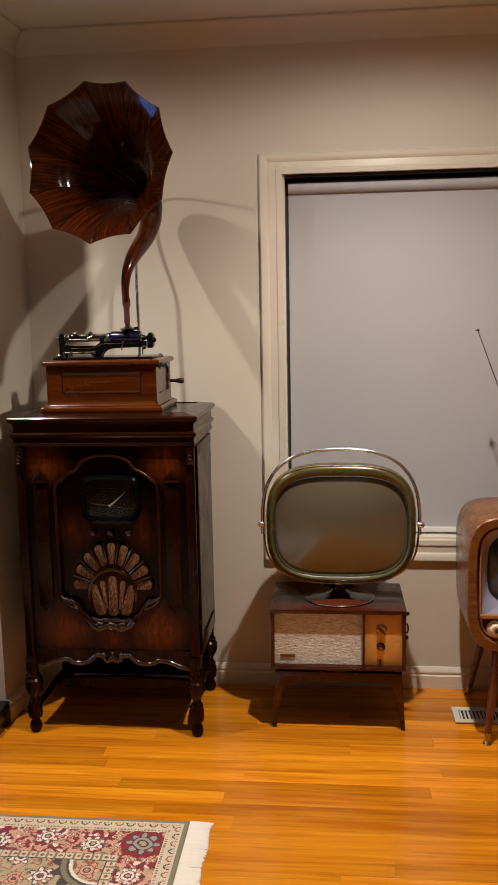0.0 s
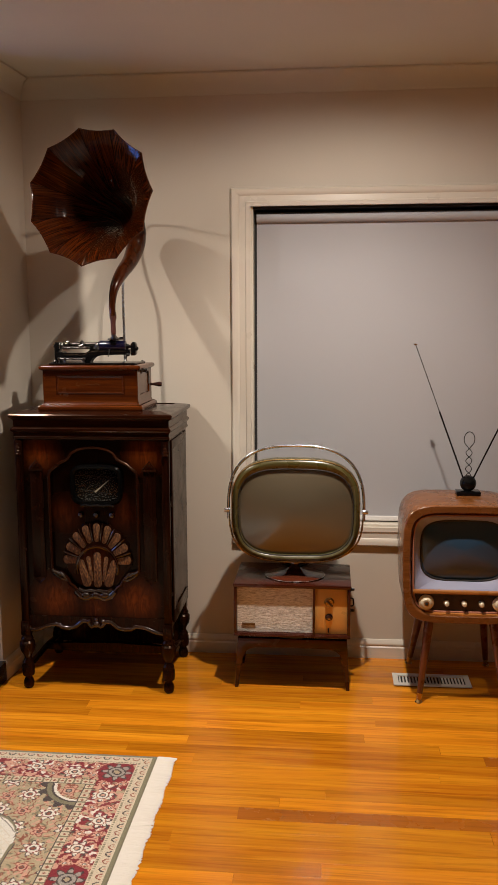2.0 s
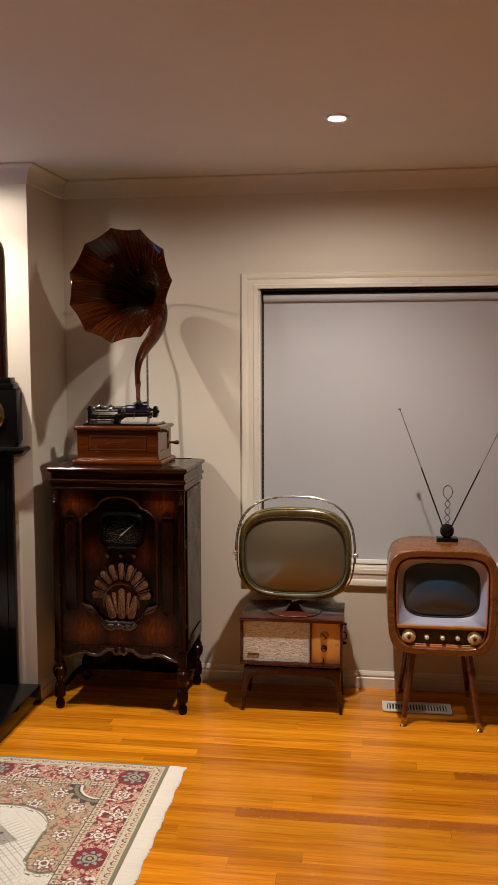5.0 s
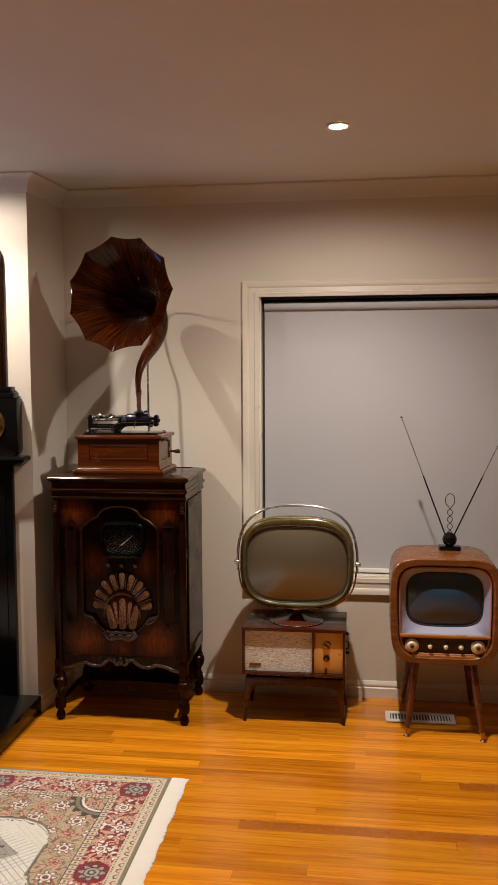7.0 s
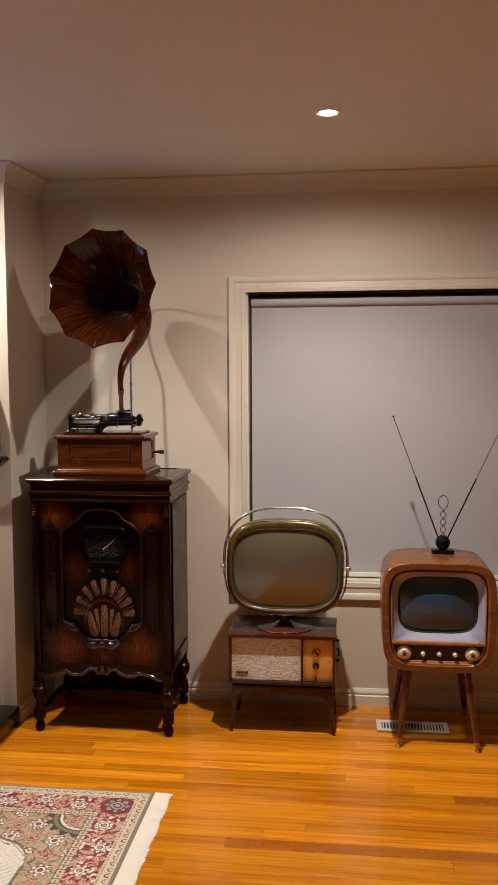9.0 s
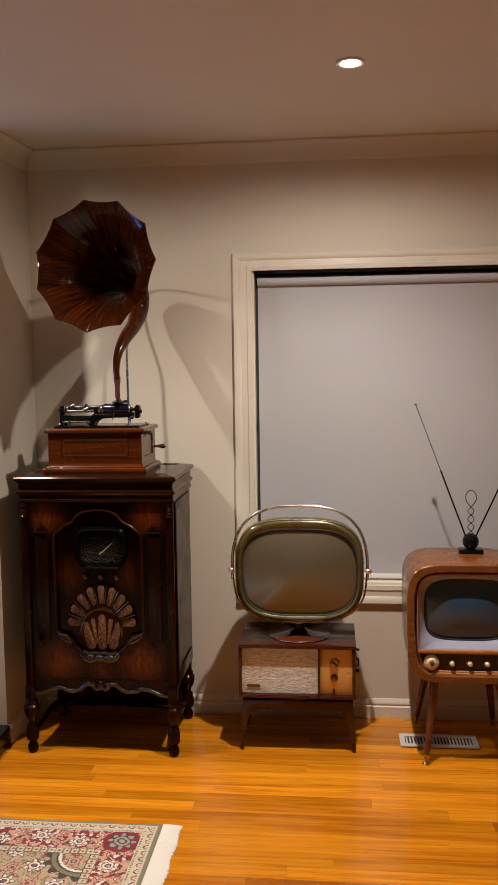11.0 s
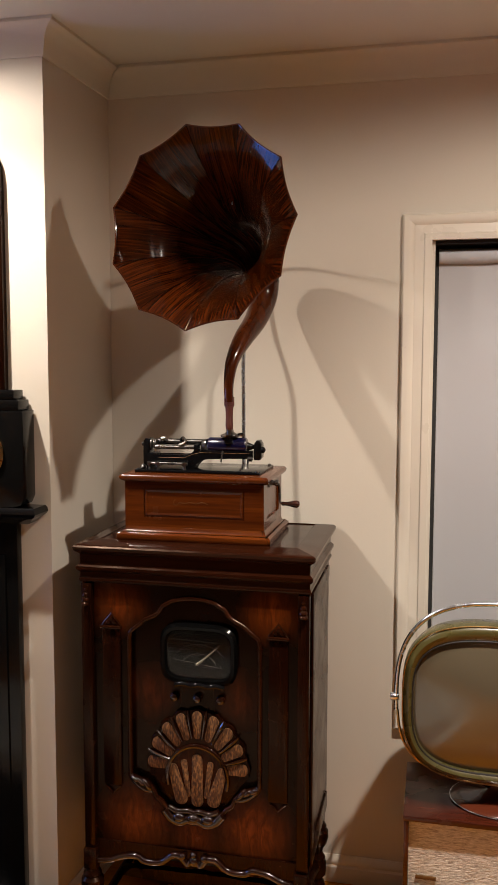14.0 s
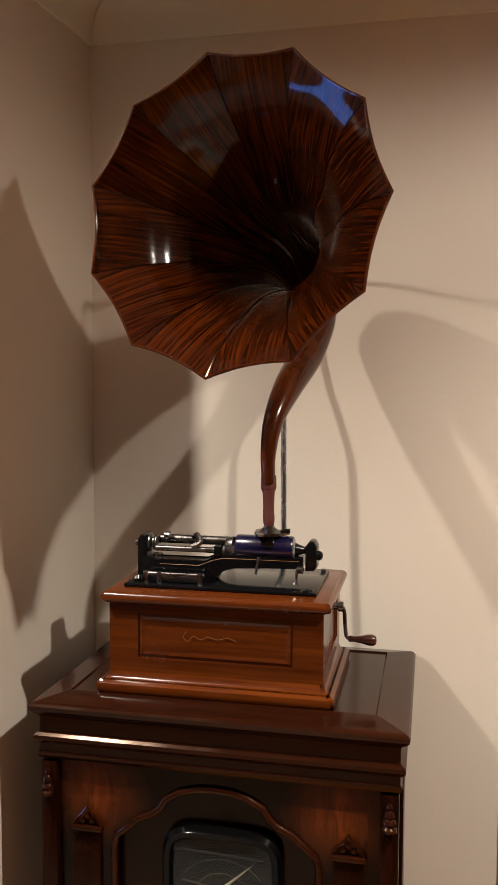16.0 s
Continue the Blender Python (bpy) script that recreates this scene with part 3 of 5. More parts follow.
# ---- console radio cabinet ----
def radio_cabinet():
    t = thing("radio_cabinet", -0.712, 2.818, 0.0, label="tall dark walnut console radio cabinet on turned legs, carved shell grille", category="radio cabinet")
    D = 0.435
    H = 0.3135
    # carcass
    b = box(-H, -H + 0.018, 0.024, D - 0.03, 0.275, 1.05)
    box(H - 0.018, H, 0.024, D - 0.03, 0.275, 1.05, bm=b)
    box(-H + 0.018, H - 0.018, D - 0.045, D - 0.03, 0.275, 1.05, bm=b)
    box(-H + 0.018, H - 0.018, 0.06, D - 0.045, 0.275, 0.29, bm=b)
    part("body", b, M_MAHOG, t)
    part("lower_back", box(-H + 0.03, H - 0.03, D - 0.050, D - 0.034, 0.060, 0.276, 0.002), M_MAHOG, t, "dark board closing the back between the legs")
    loops = [rect_loop(H + o, 0.012 - o, D + min(o, 0.004), z) for z, o in
             ((1.043, -0.006), (1.047, 0.002), (1.052, 0.004), (1.056, 0.004), (1.060, 0.001), (1.073, 0.001), (1.077, 0.006), (1.082, 0.010), (1.089, 0.010), (1.093, 0.005), (1.096, 0.001),
              (1.121, 0.001), (1.125, 0.004), (1.130, 0.011), (1.135, 0.0155), (1.143, 0.0165), (1.147, 0.013), (1.149, 0.008), (1.157, -0.036), (1.1575, -0.040), (1.1545, -0.043))]
    part("top", rings_loft(loops), M_MAHOGX, t, "moulded glossy top", False)
    # front with its arched recess
    half = [(0.0, 1.013), (0.03, 1.011), (0.06, 1.003), (0.085, 0.988), (0.098, 0.968), (0.112, 0.958), (0.135, 0.948), (0.158, 0.928), (0.176, 0.914), (0.181, 0.895), (0.181, 0.70), (0.181, 0.505),
            (0.170, 0.488), (0.150, 0.490), (0.128, 0.484), (0.114, 0.468), (0.106, 0.448), (0.090, 0.438), (0.078, 0.420), (0.066, 0.404), (0.044, 0.398), (0.022, 0.406), (0.0, 0.400)]
    hole = mirror_outline(half)
    outer = [(-0.282, 1.045), (-0.282, 0.30), (0.282, 0.30), (0.282, 1.045)]
    part("front_panel", plate_with_hole(outer, hole, 0.026, 0.040), M_BURL, t, "burl veneer front with an arched recess", False)
    part("recess_panel", prism([(-0.2, 1.03), (0.2, 1.03), (0.2, 0.38), (-0.2, 0.38)], 0.0405, 0.052), M_INLAY, t, "darker veneer panel set back in the arch", False)
    ring = [(x, 0.024, z) for x, z in hole]
    part("arch_moulding", tube(ring, 0.0065, 10, True), M_MAHOGX, t)
    # corner posts, finials and strips
    for s in (-1, 1):
        part("corner_post", box(s * 0.298 - 0.0155, s * 0.298 + 0.0155, 0.010, 0.042, 0.285, 1.042, 0.004), M_MAHOG, t)
        fin = lathe([(0.0, -0.022), (0.0125, -0.021), (0.013, -0.016), (0.009, -0.012), (0.0115, -0.008), (0.0105, -0.003), (0.007, 0.0), (0.009, 0.004), (0.0075, 0.010), (0.004, 0.014), (0.006, 0.018), (0.004, 0.023), (0.0, 0.025)], 14, m=pose(s * 0.298, 0.006, 1.005))
        part("finial", fin, M_MAHOGX, t)
        x = s * 0.231
        part("pilaster_strip", box(x - 0.026, x + 0.026, 0.018, 0.027, 0.475, 0.918, 0.003), M_MAHOG, t)
        b = box(x - 0.030, x + 0.030, 0.012, 0.027, 0.918, 0.926, 0.002)
        part("strip_cap", b, M_MAHOGX, t, "bright-edged little capital")
        pk = [(x - 0.026, 0.926), (x - 0.018, 0.938), (x - 0.010, 0.946), (x, 0.960), (x + 0.010, 0.946), (x + 0.018, 0.938), (x + 0.026, 0.926)]
        b = tube([(px, 0.021, pz) for px, pz in pk], 0.0028, 6)
        for q in range(3):
            merge(b, lathe([(0.0, -0.004), (0.005, -0.003), (0.005, 0.002), (0.0, 0.005)], 8, "Y", m=pose(x - 0.009 + 0.009 * q, 0.022, 0.933 + (0.009 if q == 1 else 0))))
        part("strip_crest", b, M_MAHOGX, t)
        dn = [(x - 0.022, 0.472), (x - 0.010, 0.462), (x, 0.450), (x + 0.010, 0.462), (x + 0.022, 0.472)]
        part("strip_drop", tube([(px, 0.022, pz) for px, pz in dn], 0.003, 6), M_MAHOGX, t)
        # carved scrolls of the recess
        b = bmesh.new()
        for q in range(3):
            lump(0.0085, 0.013, 0.021 - 0.003 * q, pose(s * (0.132 + 0.017 * q), 0.022, 0.486 + 0.007 * q, 0, s * (38 + 14 * q)), b)
        merge(b, tube(smooth_path([(s * 0.118, 0.022, 0.470), (s * 0.140, 0.018, 0.474), (s * 0.165, 0.020, 0.490), (s * 0.178, 0.024, 0.510)], 4), 0.007, 10))
        part("scroll", b, M_CARVED, t)
    b = tube(smooth_path([(x, 0.016, z) for x, z in ((-0.082, 0.424), (-0.062, 0.402), (-0.036, 0.394), (-0.014, 0.403), (0.0, 0.400), (0.014, 0.403), (0.036, 0.394), (0.062, 0.402), (0.082, 0.424))], 4), 0.0125, 12)
    merge(b, tube(smooth_path([(x, 0.020, z) for x, z in ((-0.070, 0.430), (-0.045, 0.420), (-0.016, 0.424), (0.0, 0.420), (0.016, 0.424), (0.045, 0.420), (0.070, 0.430))], 4), 0.0085, 10))
    for q in range(3):
        lump(0.019, 0.014, 0.014, pose(0.040 * (q - 1), 0.014, 0.407), b)
    part("scroll", b, M_CARVED, t, "glossy carved scroll under the shell")
    # dial
    rings = [superellipse(0.013, 0.860, a, c, y, 4.5, 48) for a, c, y in ((0.106, 0.083, 0.041), (0.106, 0.083, 0.024), (0.100, 0.077, 0.016), (0.092, 0.069, 0.017), (0.088, 0.065, 0.030), (0.088, 0.065, 0.036))]
    dial = part("dial_frame", rings_loft(rings, False, False), M_DIALFRAME, t, "glossy black rounded dial frame")
    part("dial_card", rings_loft([superellipse(0.013, 0.860, 0.0885, 0.0655, y, 4.5, 48) for y in (0.034, 0.038)]), M_DIAL, dial, "dim olive dial card")
    b = bmesh.new()
    for rr, a0, a1 in ((0.045, -75, 75), (0.075, -60, 60)):
        arc = [(0.013 + rr * math.sin(radians(a)) * 1.05, 0.0335, 0.822 + rr * math.cos(radians(a)) * 0.85) for a in np.linspace(a0, a1, 18)]
        merge(b, tube(arc, 0.0013, 5))
    merge(b, tube([(-0.075, 0.0335, 0.898), (0.08, 0.0335, 0.892)], 0.002, 5))
    merge(b, tube([(-0.06, 0.0335, 0.842), (0.075, 0.0335, 0.824)], 0.0016, 5))
    part("dial_scale", b, M_DIALMARK, dial)
    b = tube([(0.007, 0.030, 0.832), (0.027, 0.030, 0.848), (0.065, 0.030, 0.882)], [0.0042, 0.0024, 0.0008], 8)
    part("needle", b, M_NEEDLE, dial, "ivory dial needle")
    cover = part("dial_glass", rings_loft([superellipse(0.013, 0.860, a, c, y, 4.5, 48) for a, c, y in ((0.0878, 0.0648, 0.029), (0.0878, 0.0648, 0.0265), (0.06, 0.042, 0.0235), (0.02, 0.014, 0.0228))]), M_SMOKE, dial)
    cover.visible_shadow = False
    b = bmesh.new()
    for q in (-0.052, 0.006, 0.064):
        merge(b, tube([(0.013 + q * 0.8 - 0.022, 0.017, 0.776), (0.013 + q * 0.8, 0.015, 0.781), (0.013 + q * 0.8 + 0.022, 0.017, 0.776)], 0.006, 8))
    part("dial_ledge", b, M_BLACKIRON, dial)
    for x in (-0.056, 0.008, 0.072):
        k = lathe([(0.0, 0.0), (0.012, 0.0), (0.0125, 0.006), (0.010, 0.009), (0.0095, 0.018), (0.006, 0.021), (0.0, 0.0215)], 16, "Y", m=pose(x, 0.0405, 0.737))
        part("knob", k, M_CARVED, t)
    # shell grille
    sx, cz = 0.008, 0.535
    fan = [(sx + (0.158 + 0.018 * abs(math.cos(radians(a * 180 / 21)))) * math.sin(radians(a)), cz + (0.160 + 0.018 * abs(math.cos(radians(a * 180 / 21)))) * math.cos(radians(a))) for a in range(-96, 97, 4)] + [(sx + 0.085, 0.430), (sx, 0.415), (sx - 0.085, 0.430)]
    SQ = 0.84
    squash = lambda own: (bmesh.ops.transform(own, matrix=Matrix.Translation((sx * (1 - SQ), 0, 0)) @ Matrix.Diagonal((SQ, 1, 1, 1)), verts=own.verts), own)[1]
    fan = [(sx + (x - sx) * SQ, z) for x, z in fan]
    part("shell_carving", prism(fan, 0.030, 0.0405, 0.004), M_INLAY, t, "carved shell speaker grille")
    for q in range(9):
        a = radians(-84 + 21 * q)
        part("grille_petal", squash(capsule(sx, cz, a, 0.101, 0.152, 0.0115, 0.0175, 0.026, 0.0302)), M_CLOTH, t, "woven gold speaker cloth")
    for q in range(8):
        a = radians(-73.5 + 21 * q)
        rib = [(sx + r * math.sin(a), 0.027 - 0.004 * math.sin((r - 0.085) / 0.09 * math.pi), cz + r * math.cos(a)) for r in np.linspace(0.094, 0.172, 7)]
        part("rib", squash(tube(rib, [0.0025, 0.003, 0.0035, 0.004, 0.0045, 0.0045, 0.0025], 7)), M_CARVED, t)
    arc = [(sx + 0.085 * math.sin(radians(a)), 0.026, cz - 0.020 + 0.091 * math.cos(radians(a))) for a in range(-105, 106, 7)]
    part("shell_arc", tube(arc, 0.006, 8), M_CARVED, t)
    for dx, z0, ang, L, w0, w1 in ((0.0, 0.450, 0, 0.120, 0.0165, 0.0145), (-0.045, 0.454, -16, 0.088, 0.0185, 0.0135), (0.045, 0.454, 16, 0.088, 0.0185, 0.0135), (-0.0245, 0.466, -8, 0.092, 0.0060, 0.0085), (0.0245, 0.466, 8, 0.092, 0.0060, 0.0085)):
        part("grille_petal", capsule(sx + dx, z0, radians(ang), 0.0, L, w0, w1, 0.0255, 0.0302), M_CLOTH, t, "woven gold speaker cloth")
    # apron with its carved edge
    half = [(0.0, 0.290), (0.018, 0.272), (0.036, 0.292), (0.058, 0.294), (0.072, 0.284), (0.090, 0.270), (0.115, 0.264), (0.145, 0.266), (0.160, 0.276), (0.185, 0.276), (0.215, 0.268), (0.245, 0.255), (0.282, 0.250)]
    low = [(-x, z) for x, z in half[::-1]] + half[1:]
    part("apron", prism([(-0.282, 0.312)] + low + [(0.282, 0.312)], 0.020, 0.040), M_MAHOG, t, "", False)
    part("apron_moulding", tube(smooth_path([(x, 0.018, z) for x, z in low], 3), 0.0085, 10), M_CARVED, t, "glossy carved apron edge")
    b = bmesh.new()
    for x, z, r in ((0.0, 0.283, 0.014), (-0.03, 0.296, 0.010), (0.03, 0.296, 0.010), (0.0, 0.303, 0.009)):
        lump(r, 0.011, r, pose(x, 0.016, z), b)
    part("apron_carving", b, M_CARVED, t)
    # legs and stretchers
    prof = [(0.0, 0.0), (0.015, 0.0), (0.021, 0.008), (0.0225, 0.022), (0.019, 0.036), (0.0145, 0.044), (0.015, 0.050), (0.024, 0.056), (0.0265, 0.074), (0.0255, 0.098), (0.022, 0.106), (0.0235, 0.112), (0.0185, 0.120),
            (0.0135, 0.130), (0.0165, 0.142), (0.0275, 0.160), (0.032, 0.180), (0.031, 0.198), (0.0235, 0.206), (0.026, 0.213), (0.0225, 0.220), (0.0195, 0.224), (0.0195, 0.232), (0.0, 0.232)]
    for lx, ly in ((-0.296, 0.020), (0.296, 0.020), (-0.290, 0.398), (0.290, 0.398)):
        leg = part("leg", lathe(prof, 20, m=pose(lx, ly, 0)), M_MAHOG, t, "turned dark leg")
        part("leg_block", box(lx - 0.019, lx + 0.019, ly - 0.019, ly + 0.019, 0.231, 0.290, 0.003), M_MAHOG, leg)
        if ly > 0.2:
            part("back_post", box(lx - 0.014, lx + 0.016, ly - 0.012, ly + 0.018, 0.29, 1.04, 0.004), M_MAHOG, leg)
    for s in (-1, 1):
        pts = smooth_path([(s * 0.296, 0.03, 0.085), (s * 0.285, 0.11, 0.098), (s * 0.28, 0.21, 0.108), (s * 0.282, 0.31, 0.098), (s * 0.29, 0.39, 0.085)], 4)
        part("stretcher", tube(pts, 0.013, 8, flat=0.8), M_MAHOG, t)
    half = [(0.0, 0.020), (0.04, 0.030), (0.09, 0.018), (0.15, 0.026), (0.21, 0.014), (0.28, 0.018)]
    up = [(x, 0.105 + w) for x, w in half]
    dn = [(x, 0.105 - w * 0.7) for x, w in half]
    part("stretcher", prism([(-x, z) for x, z in up[::-1]] + up[1:] + dn[::-1] + [(-x, z) for x, z in dn[1:]], 0.200, 0.222, 0.004), M_MAHOG, t, "shaped cross stretcher")
    # side mouldings
    for s in (-1, 1):
        b = box(s * (H + 0.003) - 0.003, s * (H + 0.003) + 0.003, 0.043, D - 0.06, 1.005, 1.04, 0.002)
        box(s * (H + 0.003) - 0.003, s * (H + 0.003) + 0.003, 0.043, 0.085, 0.34, 1.005, 0.002, bm=b)
        box(s * (H + 0.003) - 0.003, s * (H + 0.003) + 0.003, 0.043, D - 0.06, 0.29, 0.34, 0.002, bm=b)
        part("side_frame", b, M_MAHOG, t)
    return t


radio_cabinet()
CAB_TOP = 1.1545


# ---- cylinder phonograph ----
def phonograph():
    t = thing("phonograph", -0.7255, 3.022, CAB_TOP, label="antique golden oak cylinder phonograph with black and nickel mechanism", category="phonograph")
    W, Dp = 0.1935, 0.130
    R = lambda o, z: [(-W - o, -Dp - o, z), (W + o, -Dp - o, z), (W + o, Dp + o, z), (-W - o, Dp + o, z)]
    b = rings_loft([R(o, z) for z, o in ((0.0005, 0.017), (0.003, 0.0195), (0.013, 0.0205), (0.019, 0.0185), (0.0225, 0.0135), (0.0245, 0.006), (0.028, 0.0025), (0.038, 0.0))])
    bmesh.ops.bevel(b, geom=[e for e in b.edges if abs((e.verts[0].co - e.verts[1].co).normalized().z) > 0.3], offset=0.006, segments=2, affect='EDGES')
    part("base_moulding", b, M_OAK, t, "flared oak base moulding")
    # body with framed panels
    b = plate_with_hole([(-W, 0.038), (W, 0.038), (W, 0.163), (-W, 0.163)], [(-0.140, 0.064), (0.140, 0.064), (0.140, 0.144), (-0.140, 0.144)], -Dp, -Dp + 0.012)
    box(-W, W, Dp - 0.012, Dp, 0.038, 0.163, bm=b)
    box(-W, -W + 0.012, -Dp + 0.012, Dp - 0.012, 0.038, 0.163, bm=b)
    part("body", b, M_OAK, t, "", False)
    part("front_panel", rings_loft([[(-a, y, 0.104 - c), (a, y, 0.104 - c), (a, y, 0.104 + c), (-a, y, 0.104 + c)] for a, c, y in ((0.1398, 0.0398, -Dp + 0.010), (0.1398, 0.0398, -Dp + 0.0035), (0.134, 0.034, -Dp + 0.0015), (0.128, 0.028, -Dp + 0.0035))]), M_OAK, t, "", False)
    b = box(W - 0.012, W, -Dp + 0.012, -0.09, 0.038, 0.163)
    box(W - 0.012, W, 0.09, Dp - 0.012, 0.038, 0.163, bm=b)
    box(W - 0.012, W, -0.09, 0.09, 0.038, 0.062, bm=b)
    box(W - 0.012, W, -0.09, 0.09, 0.146, 0.163, bm=b)
    box(W - 0.012, W - 0.005, -0.09, 0.09, 0.062, 0.146, bm=b)
    part("side_panel", b, M_OAK, t, "", False)
    b = rings_loft([R(o, z) for z, o in ((0.161, 0.004), (0.164, 0.010), (0.168, 0.013), (0.175, 0.0135), (0.180, 0.010), (0.182, 0.004))])
    bmesh.ops.bevel(b, geom=[e for e in b.edges if abs((e.verts[0].co - e.verts[1].co).normalized().z) > 0.3], offset=0.005, segments=2, affect='EDGES')
    part("top_board", b, M_OAK, t, "rounded oak top board")
    # plain gilt flourish where the maker's mark is
    sw = [(-0.046 + 0.0085 * k, -Dp + 0.0005, 0.106 + 0.0028 * math.sin(k * 1.7 + 0.4 * (k % 3))) for k in range(11)]
    part("gilt_mark", tube(smooth_path([(-0.050, -Dp + 0.0015, 0.116), (-0.056, -Dp + 0.0015, 0.106), (-0.048, -Dp + 0.0015, 0.098)] + [(x, -Dp + 0.0015, z) for x, _, z in sw[1:]], 3), 0.0005, 5), M_GOLDLINE, t, "faded gilt flourish")
    # bedplate
    z0 = 0.182
    part("bedplate", box(-0.178, 0.176, -0.098, 0.098, z0, z0 + 0.007, 0.002), M_BLACKIRON, t, "black japanned bedplate")
    for sx in (-0.168, 0.166):
        for sy in (-0.088, 0.088):
            part("screw", lathe([(0.0, 0.0), (0.005, 0.0), (0.005, 0.003), (0.0, 0.0045)], 10, m=pose(sx, sy, z0 + 0.007)), M_NICKEL, t)
    ym = -0.045
    # casting
    out = [(-0.155, z0 + 0.007), (-0.155, 0.232), (-0.130, 0.232), (-0.130, 0.226), (-0.040, 0.226), (-0.028, 0.230), (-0.018, 0.240), (0.0, 0.243), (0.145, 0.243), (0.145, 0.222), (0.02, 0.220), (0.0, 0.214), (-0.012, 0.204), (-0.018, z0 + 0.007), (-0.045, z0 + 0.007), (-0.050, 0.200), (-0.060, 0.206), (-0.128, 0.206), (-0.136, 0.200), (-0.136, z0 + 0.007)]
    cast = part("bed_casting", prism(out, ym - 0.018, ym + 0.030, 0.002), M_BLACKIRON, t, "black japanned bed casting")
    part("gilt_stripe", tube([(-0.12, ym - 0.0185, 0.2205), (-0.045, ym - 0.0185, 0.2205), (-0.02, ym - 0.0185, 0.231), (0.0, ym - 0.0185, 0.236), (0.14, ym - 0.0185, 0.236)], 0.0006, 4), M_GOLDLINE, cast)
    # left standard with pulley
    part("standard", prism([(-0.165, 0.195), (-0.165, 0.262), (-0.160, 0.272), (-0.150, 0.272), (-0.145, 0.262), (-0.145, 0.195)], ym - 0.016, ym + 0.028, 0.003), M_BLACKIRON, t)
    for x, r in ((-0.143, 0.017), (-0.136, 0.013), (-0.130, 0.016)):
        part("pulley", lathe([(0.0, -0.0025), (r * 0.85, -0.0025), (r, -0.001), (r, 0.001), (r * 0.85, 0.0025), (0.0, 0.0025)], 20, "X", m=pose(x, ym, 0.256)), M_NICKEL, t)
    part("gear_stud", lathe([(0.0, -0.006), (0.006, -0.005), (0.007, 0.0), (0.0, 0.003)], 12, "X", m=pose(-0.167, ym, 0.256)), M_NICKEL, t)
    # rods and mandrel
    part("feed_rod", lathe([(0.0, -0.129), (0.0085, -0.129), (0.0085, 0.026), (0.0, 0.026)], 16, "X", m=pose(0.0, ym + 0.015, 0.262)), M_NICKEL, t)
    part("feed_rod", lathe([(0.0, -0.129), (0.0055, -0.129), (0.0055, -0.010), (0.0, -0.010)], 14, "X", m=pose(0.0, ym - 0.012, 0.249)), M_NICKEL, t)
    part("mandrel_end", lathe([(0.0, 0.0), (0.014, 0.0), (0.017, 0.004), (0.019, 0.014), (0.0, 0.014)], 22, "X", m=pose(0.002, ym, 0.255)), M_NICKEL, t)
    part("clamp", box(-0.018, -0.004, ym - 0.020, ym + 0.016, 0.238, 0.258, 0.003), M_BLACKIRON, t)
    part("carriage_arm", tube(smooth_path([(-0.062, ym + 0.01, 0.268), (-0.052, ym - 0.002, 0.274), (-0.044, ym - 0.014, 0.262), (-0.060, ym - 0.014, 0.255)], 4), 0.005, 8), M_NICKEL, t)
    part("spring_lug", lathe([(0.0, -0.008), (0.008, -0.006), (0.009, 0.004), (0.0, 0.008)], 12, "X", m=pose(-0.110, ym, 0.270)), M_NICKEL, t)
    part("cylinder", lathe([(0.0, 0.0), (0.0205, 0.0), (0.0222, 0.003), (0.0222, 0.103), (0.0205, 0.106), (0.0, 0.106)], 28, "X", m=pose(0.022, ym, 0.256)), M_BLUE, t, "dark blue celluloid record cylinder")
    part("end_gate", prism([(0.150, 0.218), (0.150, 0.262), (0.157, 0.272), (0.165, 0.272), (0.171, 0.262), (0.171, 0.225), (0.165, 0.218)], ym - 0.012, ym + 0.024, 0.003), M_BLACKIRON, t)
    part("gate_bearing", lathe([(0.0, 0.0), (0.013, 0.0), (0.010, 0.006), (0.006, 0.016), (0.009, 0.020), (0.0, 0.024)], 16, "X", m=pose(0.131, ym, 0.254)), M_BLACKIRON, t)
    part("gate_knob", lathe([(0.0, -0.005), (0.008, -0.004), (0.009, 0.002), (0.006, 0.006), (0.0, 0.008)], 14, "X", m=pose(0.174, ym - 0.004, 0.246)), M_BLACKIRON, t)
    # front rail, levers
    part("front_rail", lathe([(0.0, -0.145), (0.004, -0.145), (0.004, -0.030), (0.0, -0.030)], 12, "X", m=pose(0, -0.082, 0.206)), M_NICKEL, t)
    for x in (-0.140, -0.115, -0.038):
        part("rail_post", lathe([(0.0, 0.0), (0.005, 0.0), (0.0035, 0.006), (0.0055, 0.014), (0.0065, 0.019), (0.0, 0.023)], 12, m=pose(x, -0.082, z0 + 0.007)), M_NICKEL, t)
    part("speed_screw", lathe([(0.0, 0.0), (0.007, 0.0), (0.0085, 0.006), (0.005, 0.012), (0.0, 0.013)], 12, m=pose(-0.160, -0.075, z0 + 0.007)), M_NICKEL, t)
    part("start_lever", tube([(0.068, ym - 0.026, 0.243), (0.066, ym - 0.030, 0.228), (0.063, ym - 0.031, 0.213)], [0.0028, 0.002, 0.003], 8), M_NICKEL, t)
    part("brake_lever", tube([(0.138, ym - 0.028, 0.221), (0.137, ym - 0.030, 0.204), (0.135, ym - 0.030, 0.198)], [0.003, 0.0025, 0.0055], 8), M_NICKEL, t)
    part("brake_pivot", lathe([(0.0, 0.0), (0.0065, 0.0), (0.0065, 0.012), (0.0, 0.014)], 12, "X", m=pose(0.136, ym - 0.022, 0.222)), M_NICKEL, t)
